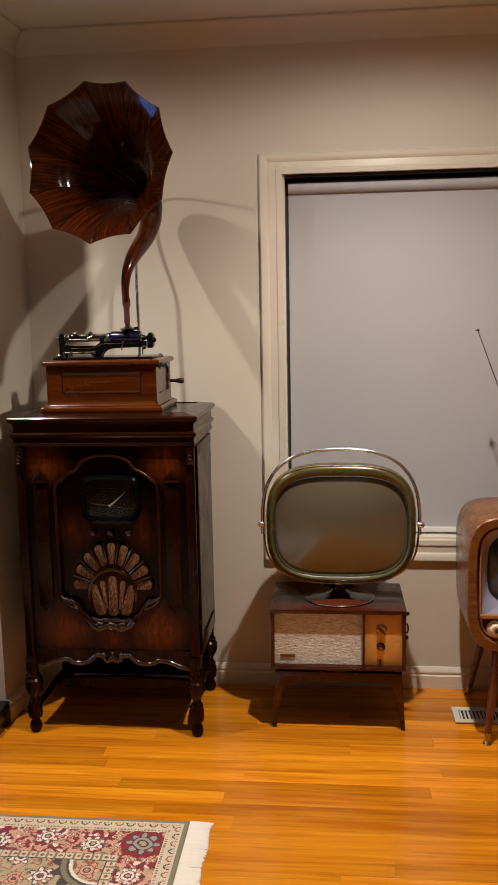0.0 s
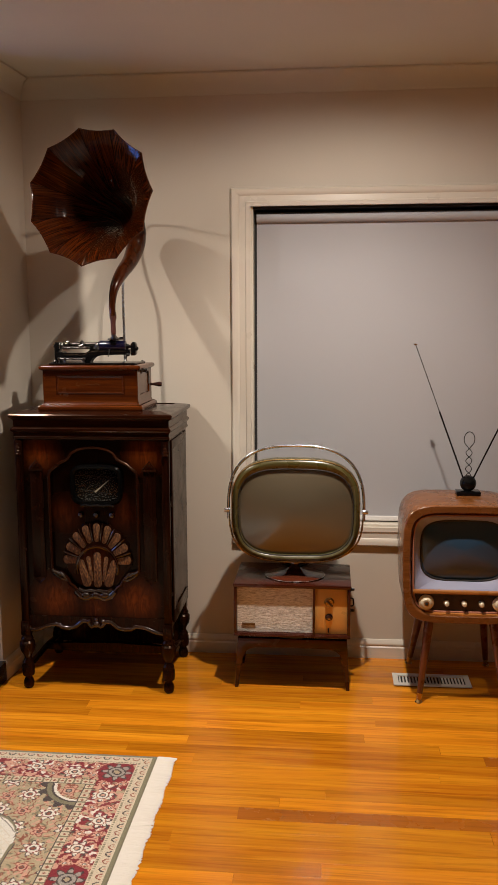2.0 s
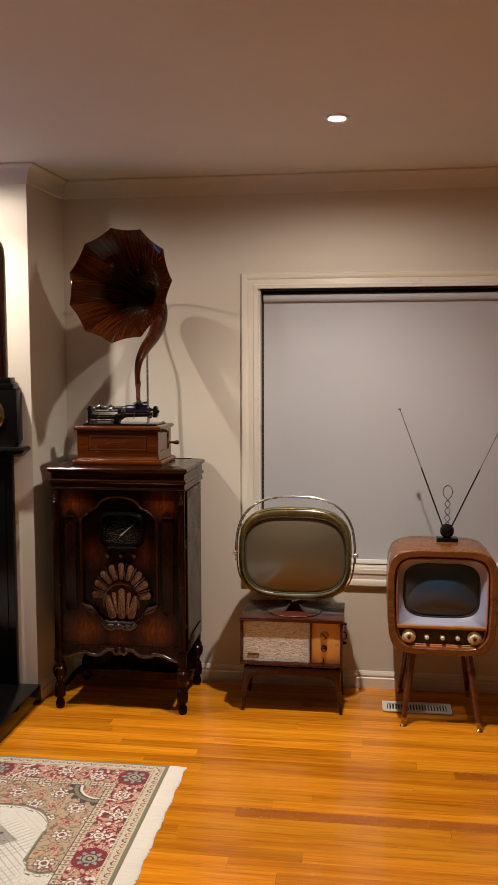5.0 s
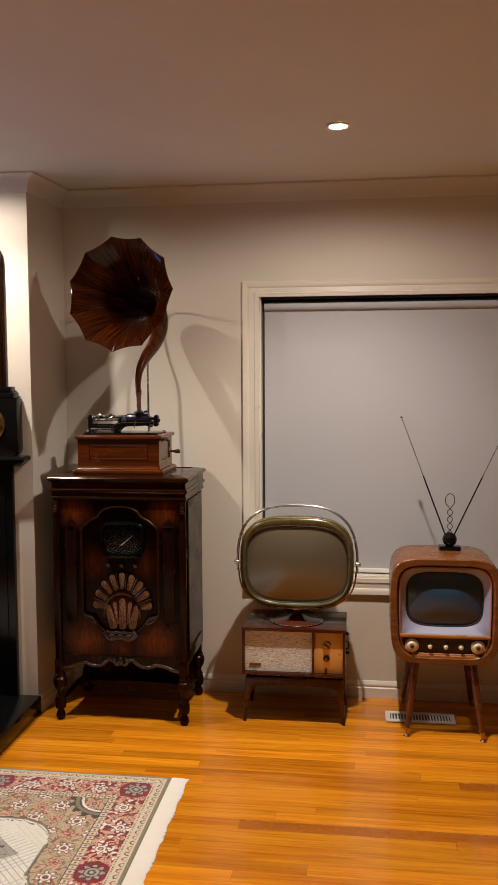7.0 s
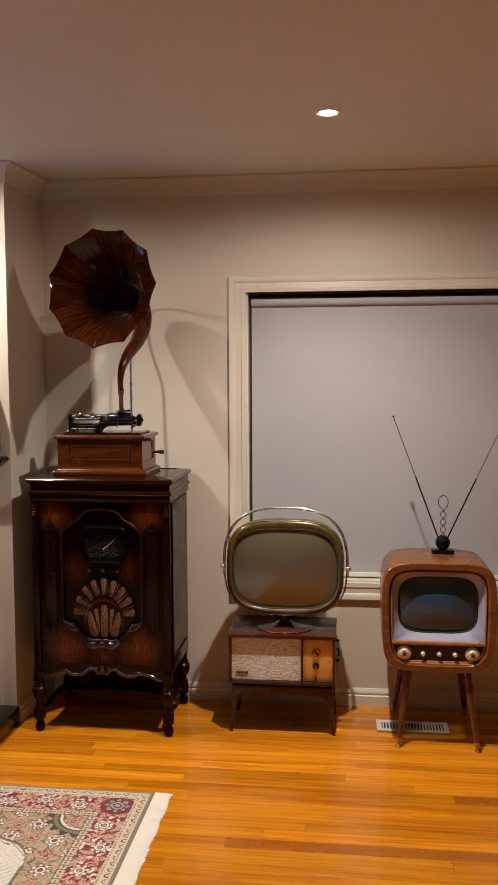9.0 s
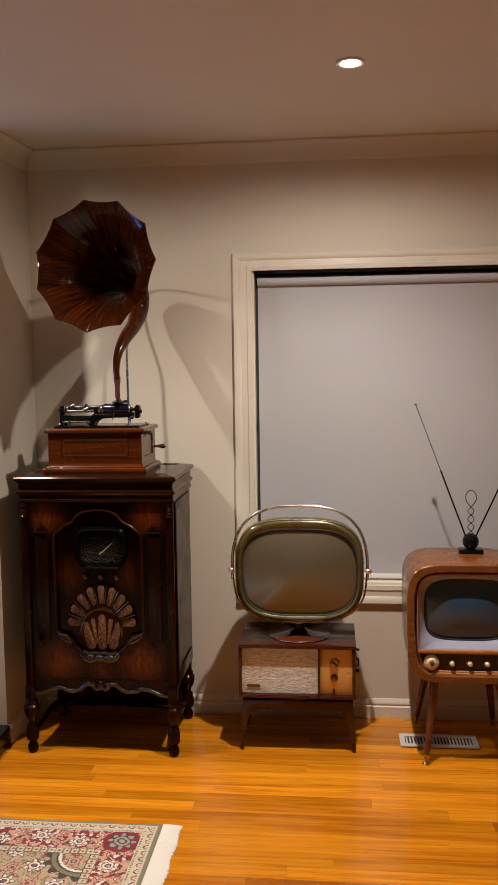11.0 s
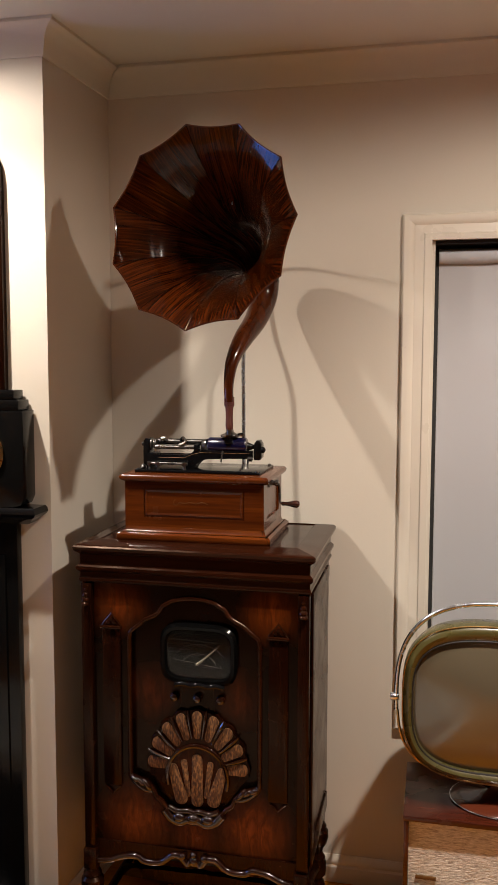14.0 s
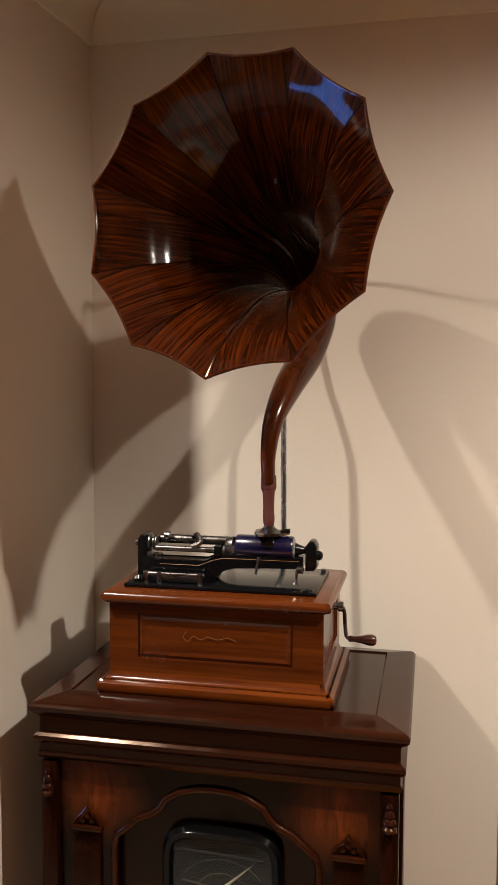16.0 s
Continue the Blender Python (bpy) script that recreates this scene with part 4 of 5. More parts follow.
    # reproducer head
    rep = part("reproducer", lathe([(0.0, 0.0), (0.020, 0.0), (0.027, 0.003), (0.027, 0.007), (0.016, 0.011), (0.010, 0.016), (0.007, 0.026), (0.0, 0.026)], 24, m=pose(0.083, ym - 0.006, 0.279)), M_NICKEL, t, "nickel reproducer head")
    for a in (10, 130, 250):
        part("reproducer_lobe", lathe([(0.0, -0.003), (0.009, -0.002), (0.010, 0.002), (0.0, 0.004)], 12, m=pose(0.083 + 0.029 * math.cos(radians(a)), ym - 0.006 + 0.027 * math.sin(radians(a)), 0.284)), M_NICKEL, rep)
    part("reproducer_clip", tube([(0.105, ym - 0.010, 0.288), (0.122, ym - 0.010, 0.290)], [0.003, 0.004], 8), M_BLACKIRON, rep)
    part("yoke", prism([(0.072, 0.262), (0.070, 0.280), (0.096, 0.280), (0.094, 0.262)], ym - 0.028, ym - 0.020, 0.002), M_BLACKIRON, t)
    part("yoke_back", box(0.068, 0.098, ym + 0.022, ym + 0.034, 0.236, 0.276, 0.003), M_BLACKIRON, t)
    # crank
    cx = W + 0.001
    part("crank_boss", lathe([(0.0, 0.0), (0.013, 0.0), (0.013, 0.003), (0.007, 0.005), (0.006, 0.016), (0.009, 0.018), (0.009, 0.026), (0.0, 0.028)], 16, "X", m=pose(cx - 0.001, -0.058, 0.158)), M_NICKEL, t)
    arm = smooth_path([(cx + 0.022, -0.058, 0.160), (cx + 0.027, -0.060, 0.150), (cx + 0.029, -0.064, 0.128), (cx + 0.032, -0.068, 0.108), (cx + 0.040, -0.069, 0.104)], 4)
    cr = part("crank_arm", tube(arm, 0.0035, 10), M_NICKEL, t)
    part("crank_handle", lathe([(0.0, 0.0), (0.005, 0.0), (0.006, 0.004), (0.0048, 0.010), (0.0068, 0.022), (0.0098, 0.034), (0.0102, 0.042), (0.007, 0.048), (0.0, 0.050)], 16, "X", m=pose(cx + 0.036, -0.069, 0.104)), M_HANDLE, cr, "turned dark wooden crank handle")
    return t


phonograph()


# ---- wooden horn ----
def horn():
    t = thing("phonograph_horn", -0.638, 2.945, 1.445, label="large eleven-panel rosewood-stained wooden horn with a curved neck", category="gramophone horn")
    org = Vector((-0.638, 2.945, 1.445))
    n = Vector((-0.2066, -0.9741, 0.0921)).normalized()
    C = Vector((-0.669, 2.756, 1.969))
    P = [(*(C - n * d), r) for d, r in ((0.0, 0.2555), (0.016, 0.229), (0.035, 0.204), (0.07, 0.171), (0.12, 0.133), (0.18, 0.101), (0.24, 0.078))]
    P[-2:] = [(-0.638, 2.931, 1.952, 0.099), (-0.630, 2.990, 1.947, 0.076)]
    P += [(-0.616, 3.050, 1.942, 0.063), (-0.598, 3.120, 1.922, 0.054), (-0.588, 3.160, 1.872, 0.0452)]
    neck = [(-0.588, 3.160, 1.872, 0.0452), (-0.586, 3.148, 1.823, 0.0385), (-0.597, 3.095, 1.760, 0.0325), (-0.618, 3.015, 1.700, 0.0265), (-0.634, 2.962, 1.642, 0.0185), (-0.640, 2.945, 1.582, 0.0138), (-0.639, 2.945, 1.532, 0.0118)]
    path = smooth_path(P, 5)
    u0 = Vector((0, 0, 1)).cross(n).normalized()
    NP, SUB = 11, 6
    up = n.cross(u0).normalized()
    frames = []
    for i, p in enumerate(path):
        a = Vector(path[max(i - 1, 0)][:3])
        c = Vector(path[min(i + 1, len(path) - 1)][:3])
        tan = (c - a).normalized()
        if i == 0:
            tan = -n
        up = (up - up.dot(tan) * tan).normalized()
        frames.append((Vector(p[:3]), up.cross(-tan).normalized(), up.copy(), float(p[3])))
    step = 2 * math.pi / NP
    a0 = radians(100.4)
    for k in range(NP):
        b = bmesh.new()
        uvl = b.loops.layers.uv.new("sheet")
        rows = []
        length = 0.0
        for i, (c, su, sv, r) in enumerate(frames):
            if i:
                length += (c - frames[i - 1][0]).length + abs(r - frames[i - 1][3]) * 0.7
            flat = max(0.0, 1.0 - i / (len(frames) * 0.85))
            row = []
            for j in range(SUB + 1):
                f = j / SUB
                ang = a0 - step * (k + f)
                off = (f - 0.5) * step
                chord = math.cos(step / 2) / math.cos(off)
                edge = 0.030 * (1 - (2 * f - 1) ** 2) * max(0.0, 1 - i / 9.0)
                rr = r * ((1 - flat) + flat * chord) * (1 - edge)
                row.append((c + rr * (math.cos(ang) * su + math.sin(ang) * sv) - org, (length, (f - 0.5) * step * max(r, 0.07))))
            rows.append(row)
        vs = [[b.verts.new(p) for p, _ in row] for row in rows]
        for i in range(len(rows) - 1):
            for j in range(SUB):
                f = b.faces.new((vs[i][j], vs[i][j + 1], vs[i + 1][j + 1], vs[i + 1][j]))
                for lp, q in zip(f.loops, (rows[i][j][1], rows[i][j + 1][1], rows[i + 1][j + 1][1], rows[i + 1][j][1])):
                    lp[uvl].uv = q
        bmesh.ops.solidify(b, geom=b.faces[:], thickness=0.0035)
        part("horn_panel", b, M_HORN, t)
    # dark seam fillets and rim bead
    for k in range(NP):
        ang = a0 - step * k
        line = [c + (r - 0.0006) * (math.cos(ang) * su + math.sin(ang) * sv) - org for c, su, sv, r in frames[:-4]]
        part("seam", tube(line, 0.0011, 5), M_MAHOGX, t)
    rim_line = []
    for k in range(NP):
        for j in range(SUB):
            f = j / SUB
            ang, off = a0 - step * (k + f), (f - 0.5) * step
            rr = frames[0][3] * math.cos(step / 2) / math.cos(off) * (1 - 0.030 * (1 - (2 * f - 1) ** 2)) + 0.0008
            rim_line.append(C + rr * (math.cos(ang) * frames[0][1] + math.sin(ang) * frames[0][2]) - org)
    part("rim_bead", tube(rim_line, 0.0024, 6, True), M_NECK, t, "thin dark rim bead")
    np_ = smooth_path(neck, 6)
    part("neck", tube([Vector(p[:3]) - org for p in np_], [float(p[3]) for p in np_], 22), M_NECK, t, "curved glossy wooden neck")
    con = smooth_path([(-0.640, 2.950, 1.545, 0.0138), (-0.6395, 2.949, 1.522, 0.0138), (-0.6392, 2.948, 1.519, 0.0112), (-0.639, 2.947, 1.49, 0.0098), (-0.6385, 2.9455, 1.468, 0.0105), (-0.638, 2.945, 1.457, 0.009)], 3)
    part("rubber_connector", tube([Vector(p[:3]) - org for p in con], [float(p[3]) for p in con], 18), M_RUBBER, t, "red-brown rubber connector")
    part("coupling", lathe([(0.0, 0.0), (0.0085, 0.0), (0.0085, 0.018), (0.0, 0.018)], 16, m=pose(0, 0, -0.003)), M_NICKEL, t)
    # support rod behind the neck
    rod = smooth_path([(-0.646, 3.160, CAB_TOP + 0.10), (-0.649, 3.166, 1.50), (-0.650, 3.170, 1.655), (-0.645, 3.192, 1.712), (-0.632, 3.232, 1.765), (-0.620, 3.258, 1.85), (-0.616, 3.235, 1.945), (-0.618, 3.160, 2.005), (-0.620, 3.080, 2.045), (-0.622, 3.000, 2.083), (-0.624, 2.935, 2.100)], 5)
    part("support_rod", tube([Vector(p) - org for p in rod], [0.0058] * 25 + [0.0040] * (len(rod) - 25), 12), M_CHROME, t, "nickel support rod")
    part("hanger", tube([Vector(p) - org for p in ((-0.624, 2.936, 2.099), (-0.6245, 2.930, 2.080), (-0.626, 2.926, 2.048))], 0.0026, 8), M_CHROME, t)
    return t


horn()


# ---- swivel-head television ----
def swivel_tv():
    t = thing("swivel_television", 0.085, 2.888, 0.0, label="1950s television with olive swivel screen, chrome handle and mahogany base", category="television")
    x0, x1, z0, z1, dp = -0.240, 0.238, 0.231, 0.453, 0.315
    base = part("cabinet", box(x0, x1, 0.0, dp, z1 - 0.015, z1, 0.003), M_REDMAHOG, t, "red mahogany base cabinet")
    part("cabinet_side", box(x0 + 0.002, x0 + 0.014, 0.004, dp, z0 + 0.012, z1 - 0.0145, 0.002), M_REDMAHOG, base)
    part("cabinet_side", box(x1 - 0.014, x1 - 0.002, 0.004, dp, z0 + 0.012, z1 - 0.0145, 0.002), M_REDMAHOG, base)
    part("cabinet_bottom", box(x0 + 0.001, x1 - 0.001, 0.002, dp, z0, z0 + 0.0125, 0.003), M_REDMAHOG, base)
    part("cabinet_back", box(x0 + 0.014, x1 - 0.014, dp - 0.012, dp - 0.002, z0 + 0.0125, z1 - 0.0145), M_BLACK, base, "", False)
    xs = 0.088
    b = bmesh.new()
    nx, nz = 90, 54
    gx = [x0 + 0.0145 + (xs - 0.003 - x0 - 0.0145) * i / nx for i in range(nx + 1)]
    gz = [z0 + 0.013 + (z1 - z0 - 0.028) * k / nz for k in range(nz + 1)]
    rnd = random.Random(4)
    g = [[b.verts.new((x, 0.024 - 0.0012 * rnd.random() - (0.0006 if k % 2 else 0), z)) for x in gx] for k, z in enumerate(gz)]
    for k in range(nz):
        for i in range(nx):
            b.faces.new((g[k][i], g[k][i + 1], g[k + 1][i + 1], g[k + 1][i]))
    part("speaker_cloth", b, M_TWEED, t, "oatmeal woven speaker cloth")
    part("cloth_board", box(x0 + 0.0142, x1 - 0.0142, 0.0322, 0.040, z0 + 0.0128, z1 - 0.0148), M_BLACK, t, "", False)
    part("divider", box(xs - 0.003, xs + 0.005, 0.004, 0.0315, z0 + 0.0128, z1 - 0.0148, 0.001), M_REDMAHOG, t)
    panel = part("control_panel", box(xs + 0.0052, x1 - 0.0145, 0.022, 0.0315, z0 + 0.013, z1 - 0.015, 0.001), M_GOLDPANEL, t, "gold control panel")
    cxk = 0.148
    k1 = part("channel_knob", lathe([(0.0, 0.0), (0.020, 0.0), (0.020, 0.004), (0.016, 0.007), (0.015, 0.012), (0.0, 0.013)], 24, "Y", m=pose(cxk + 0.003, 0.022, 0.378)), M_BRASS, panel, "worn brass channel knob")
    part("knob_grip", box(-0.017, 0.017, -0.022, -0.012, -0.0035, 0.0035, 0.002), M_HANDLE, panel).matrix_local = pose(cxk + 0.003, 0.022, 0.378, 0, 42, 0)
    part("volume_knob", lathe([(0.0, 0.0), (0.015, 0.0), (0.015, 0.004), (0.011, 0.006), (0.0105, 0.018), (0.007, 0.020), (0.0, 0.020)], 22, "Y", m=pose(cxk + 0.002, 0.022, 0.315)), M_HANDLE, panel, "dark brown volume knob")
    part("knob_cap", lathe([(0.0, 0.0), (0.0055, 0.0), (0.0045, 0.003), (0.0, 0.004)], 14, "Y", m=pose(cxk + 0.002, 0.002, 0.315)), M_BRASS, panel)
    part("lever_slot", box(cxk - 0.003, cxk + 0.003, 0.0205, 0.0225, 0.247, 0.268, 0.001), M_BLACK, panel)
    part("badge", box(-0.206, -0.152, 0.0185, 0.0236, 0.2715, 0.2815, 0.0015), M_GOLDLINE, t, "small brass badge bar")
    part("front_lip", box(x0 + 0.004, x1 - 0.004, -0.003, 0.004, z0 + 0.002, z0 + 0.010, 0.002), M_REDMAHOG, t)
    # stand: turntable ring and splayed frames
    part("turntable_ring", lathe([(0.0, 0.0), (0.13, 0.0), (0.14, 0.004), (0.14, 0.012), (0.13, 0.0145), (0.0, 0.0145)], 40, m=pose(0.0, dp / 2, z0 - 0.0148)), M_BLACK, t)
    half = [(0.0, 0.2155), (0.224, 0.2155), (0.226, 0.19), (0.237, 0.0), (0.223, 0.0), (0.207, 0.13), (0.198, 0.155), (0.180, 0.172), (0.150, 0.180), (0.0, 0.181)]
    out = mirror_outline(half)
    for y in (0.022, dp - 0.045):
        part("leg_frame", prism(out, y, y + 0.022, 0.003), M_REDMAHOG, t, "splayed mahogany leg frame")
    for s in (-1, 1):
        part("side_rail", box(s * 0.212 - 0.010, s * 0.212 + 0.010, 0.0445, dp - 0.0455, 0.175, 0.2150, 0.002), M_REDMAHOG, t)
    for sy, sz in ((0.075, 0.418), (0.105, 0.318)):
        k = lathe([(0.0, 0.0), (0.008, 0.0), (0.009, 0.003), (0.006, 0.006), (0.0065, 0.016), (0.0, 0.018)], 16, "X", m=pose(x1 - 0.002, sy, sz))
        part("side_knob", k, M_BLACKIRON, t, "small black side knob")
    part("side_bracket", tube(smooth_path([(x1 - 0.003, 0.09, 0.375), (x1 + 0.010, 0.09, 0.372), (x1 + 0.011, 0.09, 0.345), (x1 - 0.003, 0.09, 0.341)], 4), 0.003, 8), M_BLACKIRON, t, "black cord cleat")
    # pedestal
    yc = dp / 2 - 0.02
    ped = lathe([(0.0, 0.0), (0.120, 0.0), (0.124, 0.004), (0.120, 0.008), (0.095, 0.014), (0.055, 0.021), (0.030, 0.030), (0.022, 0.042), (0.022, 0.075), (0.0, 0.075)], 44)
    bmesh.ops.transform(ped, matrix=pose(0.005, yc, z1) @ Matrix.Diagonal((1.0, 0.88, 1.0, 1)), verts=ped.verts)
    part("pedestal", ped, M_PEDESTAL, t, "glossy brown round pedestal")
    rim = [(0.005 + 0.124 * math.cos(a), yc + 0.109 * math.sin(a), z1 + 0.0045) for a in np.linspace(0, 2 * math.pi, 56, endpoint=False)]
    part("pedestal_rim", tube(rim, 0.0014, 6, True), M_CHROME, t, "chrome rim")
    part("collar", lathe([(0.0, 0.0), (0.026, 0.0), (0.026, 0.010), (0.0, 0.010)], 22, m=pose(0.005, yc, z1 + 0.058)), M_CHROME, t)
    for s in (-1, 1):
        part("neck_arm", tube(smooth_path([(0.005 + s * 0.02, yc - 0.01, z1 + 0.045), (0.005 + s * 0.05, yc - 0.015, z1 + 0.060), (0.005 + s * 0.085, yc - 0.01, z1 + 0.085)], 4), [0.009] * 8 + [0.007], 10), M_BLACKIRON, t)
    # head: shell, bezel, tube face
    hx, hz = 0.010, 0.7455
    A, B = 0.262, 0.2145
    yf = 0.055
    E = 3.1
    lo = [superellipse(hx, hz, A * s, B * s, y, E, 72) for s, y in ((0.985, yf + 0.006), (1.0, yf + 0.016), (1.0, yf + 0.045), (0.97, yf + 0.085), (0.86, yf + 0.135), (0.66, yf + 0.175), (0.40, yf + 0.195), (0.05, yf + 0.200))]
    head = part("screen_head", rings_loft(lo, False, True), M_OLIVE, t, "olive-gold rounded screen housing")
    bz = [superellipse(hx, hz + dz, a, c, y, e, 72) for a, c, y, e, dz in ((A * 0.985, B * 0.985, yf + 0.006, 3.1, 0), (A * 0.965, B * 0.96, yf - 0.002, 3.1, 0), (A * 0.93, B * 0.915, yf - 0.006, 3.2, -0.001), (0.236, 0.182, yf - 0.001, 3.3, -0.005), (0.231, 0.176, yf + 0.008, 3.3, -0.006), (0.231, 0.176, yf + 0.014, 3.3, -0.006))]
    part("bezel", rings_loft(bz, False, False), M_OLIVE, head, "olive-gold bezel")
    face = []
    for s in (1.0, 0.985, 0.93, 0.84, 0.72, 0.58, 0.42, 0.25, 0.08):
        face.append(superellipse(hx, hz - 0.006, 0.2315 * s, 0.1765 * s, yf + 0.011 - 0.034 * (1 - s * s), 3.3 - 0.9 * (1 - s), 72))
    part("screen_glass", rings_loft(face, False, True), M_TUBE, head, "bulging smoky brown screen")
    ringl = superellipse(hx, hz - 0.006, 0.2335, 0.1790, yf + 0.0005, 3.3, 90)
    part("screen_gasket", tube(ringl, 0.0024, 6, True), M_BLACK, head)
    rim = superellipse(hx, hz, A * 0.99, B * 0.99, yf + 0.001, E, 96)
    part("rim_trim", tube(rim, 0.0018, 6, True), M_BRASS, head, "thin brass rim")
    # carrying handle loop and its pivots
    ang = np.linspace(radians(-4), radians(184), 60)
    arc = []
    for a in ang:
        c, s = math.cos(a), math.sin(a)
        arc.append((hx + 0.277 * math.copysign(abs(c) ** (2 / 2.7), c), yf + 0.035, hz - 0.005 + 0.268 * math.copysign(abs(s) ** (2 / 2.7), s)))
    part("handle", tube(arc, 0.0062, 10, flat=1.0), M_CHROME, t, "chrome carrying handle")
    ang = np.linspace(radians(184), radians(356), 56)
    arc = []
    for a in ang:
        c, s = math.cos(a), math.sin(a)
        arc.append((hx + 0.273 * math.copysign(abs(c) ** (2 / 3.0), c), yf + 0.030, hz - 0.005 + 0.216 * math.copysign(abs(s) ** (2 / 3.0), s)))
    part("lower_rail", tube(arc, 0.0038, 8), M_BRASS, t, "brass lower rail")
    for s in (-1, 1):
        part("pivot", lathe([(0.0, 0.0), (0.009, 0.0), (0.010, 0.003), (0.010, 0.021), (0.008, 0.024), (0.0, 0.024)], 18, "X", m=pose(hx + s * 0.281 - 0.012, yf + 0.034, hz - 0.006)), M_CHROME, t)
    return t


swivel_tv()


# ---- wooden-shell television on legs ----
def legged_tv():
    t = thing("legged_television", 0.757, 2.822, 0.0, label="1950s teak television with cream knobs on four tapered legs", category="television")
    cz, E = 0.5695, 5.2

    def loop(a, c, y, e=E, dz=0.0, taper=0.03):
        pts = superellipse(0.0, cz + dz, a, c, y, e, 80)
        return [(x * (1 - taper * (cz - z) / 0.235 * (1.0 if z < cz else 0.25)), yy, z) for x, yy, z in pts]

    shell = part("shell", rings_loft([loop(0.237, 0.235, 0.004), loop(0.2385, 0.2365, 0.010), loop(0.2385, 0.2365, 0.12), loop(0.238, 0.2365, 0.24), loop(0.234, 0.234, 0.325), loop(0.218, 0.219, 0.362), loop(0.18, 0.18, 0.370)], False, True), M_TVWOOD, t, "rounded teak shell")
    part("shell_edge", rings_loft([loop(0.237, 0.235, 0.004), loop(0.234, 0.232, 0.0), loop(0.212, 0.209, 0.0), loop(0.208, 0.205, 0.004), loop(0.203, 0.200, 0.030), loop(0.203, 0.200, 0.075)], False, False), M_TVWOOD, shell, "pale wooden front edge")
    part("liner", rings_loft([loop(0.2025, 0.1995, 0.028, 6.0), loop(0.1985, 0.1955, 0.014, 6.0), loop(0.195, 0.192, 0.014, 6.0), loop(0.192, 0.189, 0.03, 6.0)], False, False), M_PINK, shell, "salmon inner liner")
    # sloped mask round the tube face
    zt, zb = 0.752, 0.466
    zm, hm = (zt + zb) / 2, (zt - zb) / 2
    mk = [superellipse(0.0, zm, a, c, y, e, 72) for a, c, y, e in ((0.201, hm + 0.012, 0.024, 16), (0.196, hm + 0.004, 0.022, 14), (0.170, 0.124, 0.046, 4.2), (0.164, 0.119, 0.056, 3.8))]
    for m_ in mk[2:]:
        for q in range(len(m_)):
            x, y, z = m_[q]
            m_[q] = (x, y, z + 0.006)
    mask = part("mask", rings_loft(mk, False, False), M_MASK, t, "lilac-grey sloped mask")
    face = []
    for s in (1.03, 0.98, 0.92, 0.84, 0.72, 0.58, 0.42, 0.25, 0.08):
        face.append(superellipse(0.0, zm + 0.006, 0.164 * s, 0.119 * s, 0.056 - 0.030 * (1 - min(s, 1) ** 2), 3.8 - 1.0 * (1 - min(s, 1)), 72))
    part("screen_glass", rings_loft(face, False, True), M_TUBE2, mask, "dark blue-grey bulging screen")
    gas = superellipse(0.0, zm + 0.006, 0.165, 0.120, 0.050, 3.8, 80)
    part("screen_gasket", tube(gas, 0.004, 6, True), M_BLACK, mask)
    # shelf bar, control strip, bottom lip
    part("shelf_bar", box(-0.196, 0.196, 0.004, 0.040, 0.451, 0.464, 0.003), M_TVWOODL, t, "honey-coloured wooden bar")
    strip = part("control_strip", box(-0.193, 0.193, 0.024, 0.034, 0.375, 0.4515, 0.001), M_WEAVE, t, "dark brown woven control strip")
    lip = rings_loft([[(-0.193, y, z), (0.193, y, z), (0.186, y2, z2), (-0.186, y2, z2)] for y, z, y2, z2 in ((0.004, 0.372, 0.004, 0.354), (0.030, 0.378, 0.030, 0.352))])
    part("bottom_lip", lip, M_TVWOODL, t, "honey-coloured bottom lip")
    part("badge", box(-0.024, 0.024, 0.001, 0.006, 0.357, 0.363, 0.001), M_BRASS, t, "small brass badge bar")
    for s in (-1, 1):
        k = part("large_knob", lathe([(0.0, 0.0), (0.027, 0.0), (0.0305, 0.004), (0.0305, 0.009), (0.026, 0.012), (0.0215, 0.013), (0.0200, 0.021), (0.016, 0.025), (0.0, 0.026)], 30, "Y", m=pose(s * 0.1425, 0.024, 0.413)), M_CREAM, strip, "cream two-ring knob")
        part("knob_ring", lathe([(0.0, 0.0), (0.0105, 0.0), (0.0105, 0.003), (0.0, 0.004)], 20, "Y", m=pose(s * 0.1425, -0.0015, 0.413)), M_BRASS, strip)
        part("knob_dot", lathe([(0.0, 0.0), (0.0065, 0.0), (0.005, 0.005), (0.0, 0.006)], 16, "Y", m=pose(s * 0.1425, -0.0045, 0.413)), M_BLACK, strip)
    for x in (-0.064, 0.004, 0.070):
        part("small_knob", lathe([(0.0, 0.0), (0.0105, 0.0), (0.0120, 0.003), (0.011, 0.008), (0.0085, 0.012), (0.0092, 0.024), (0.006, 0.028), (0.0, 0.029)], 18, "Y", m=pose(x, 0.024, 0.412)), M_CREAM, strip, "small cream knob")
    # legs
    for fx, fy, tx, ty in ((-0.163, 0.012, -0.122, 0.065), (0.170, -0.008, 0.125, 0.060), (-0.168, 0.405, -0.122, 0.290), (0.168, 0.405, 0.122, 0.290)):
        d = Vector((tx - fx, ty - fy, 0.34))
        P = [Vector((fx, fy, 0.0)) + d * q for q in (0.03, 0.10, 0.11, 0.5, 0.9, 0.995)]
        leg = part("leg", tube(P[2:], [0.0115, 0.0155, 0.019, 0.0195], 16), M_LEG, t, "tapered round wooden leg")
        part("ferrule", tube(P[:3], [0.0095, 0.0108, 0.0122], 16), M_BRASS, leg, "brass leg ferrule")
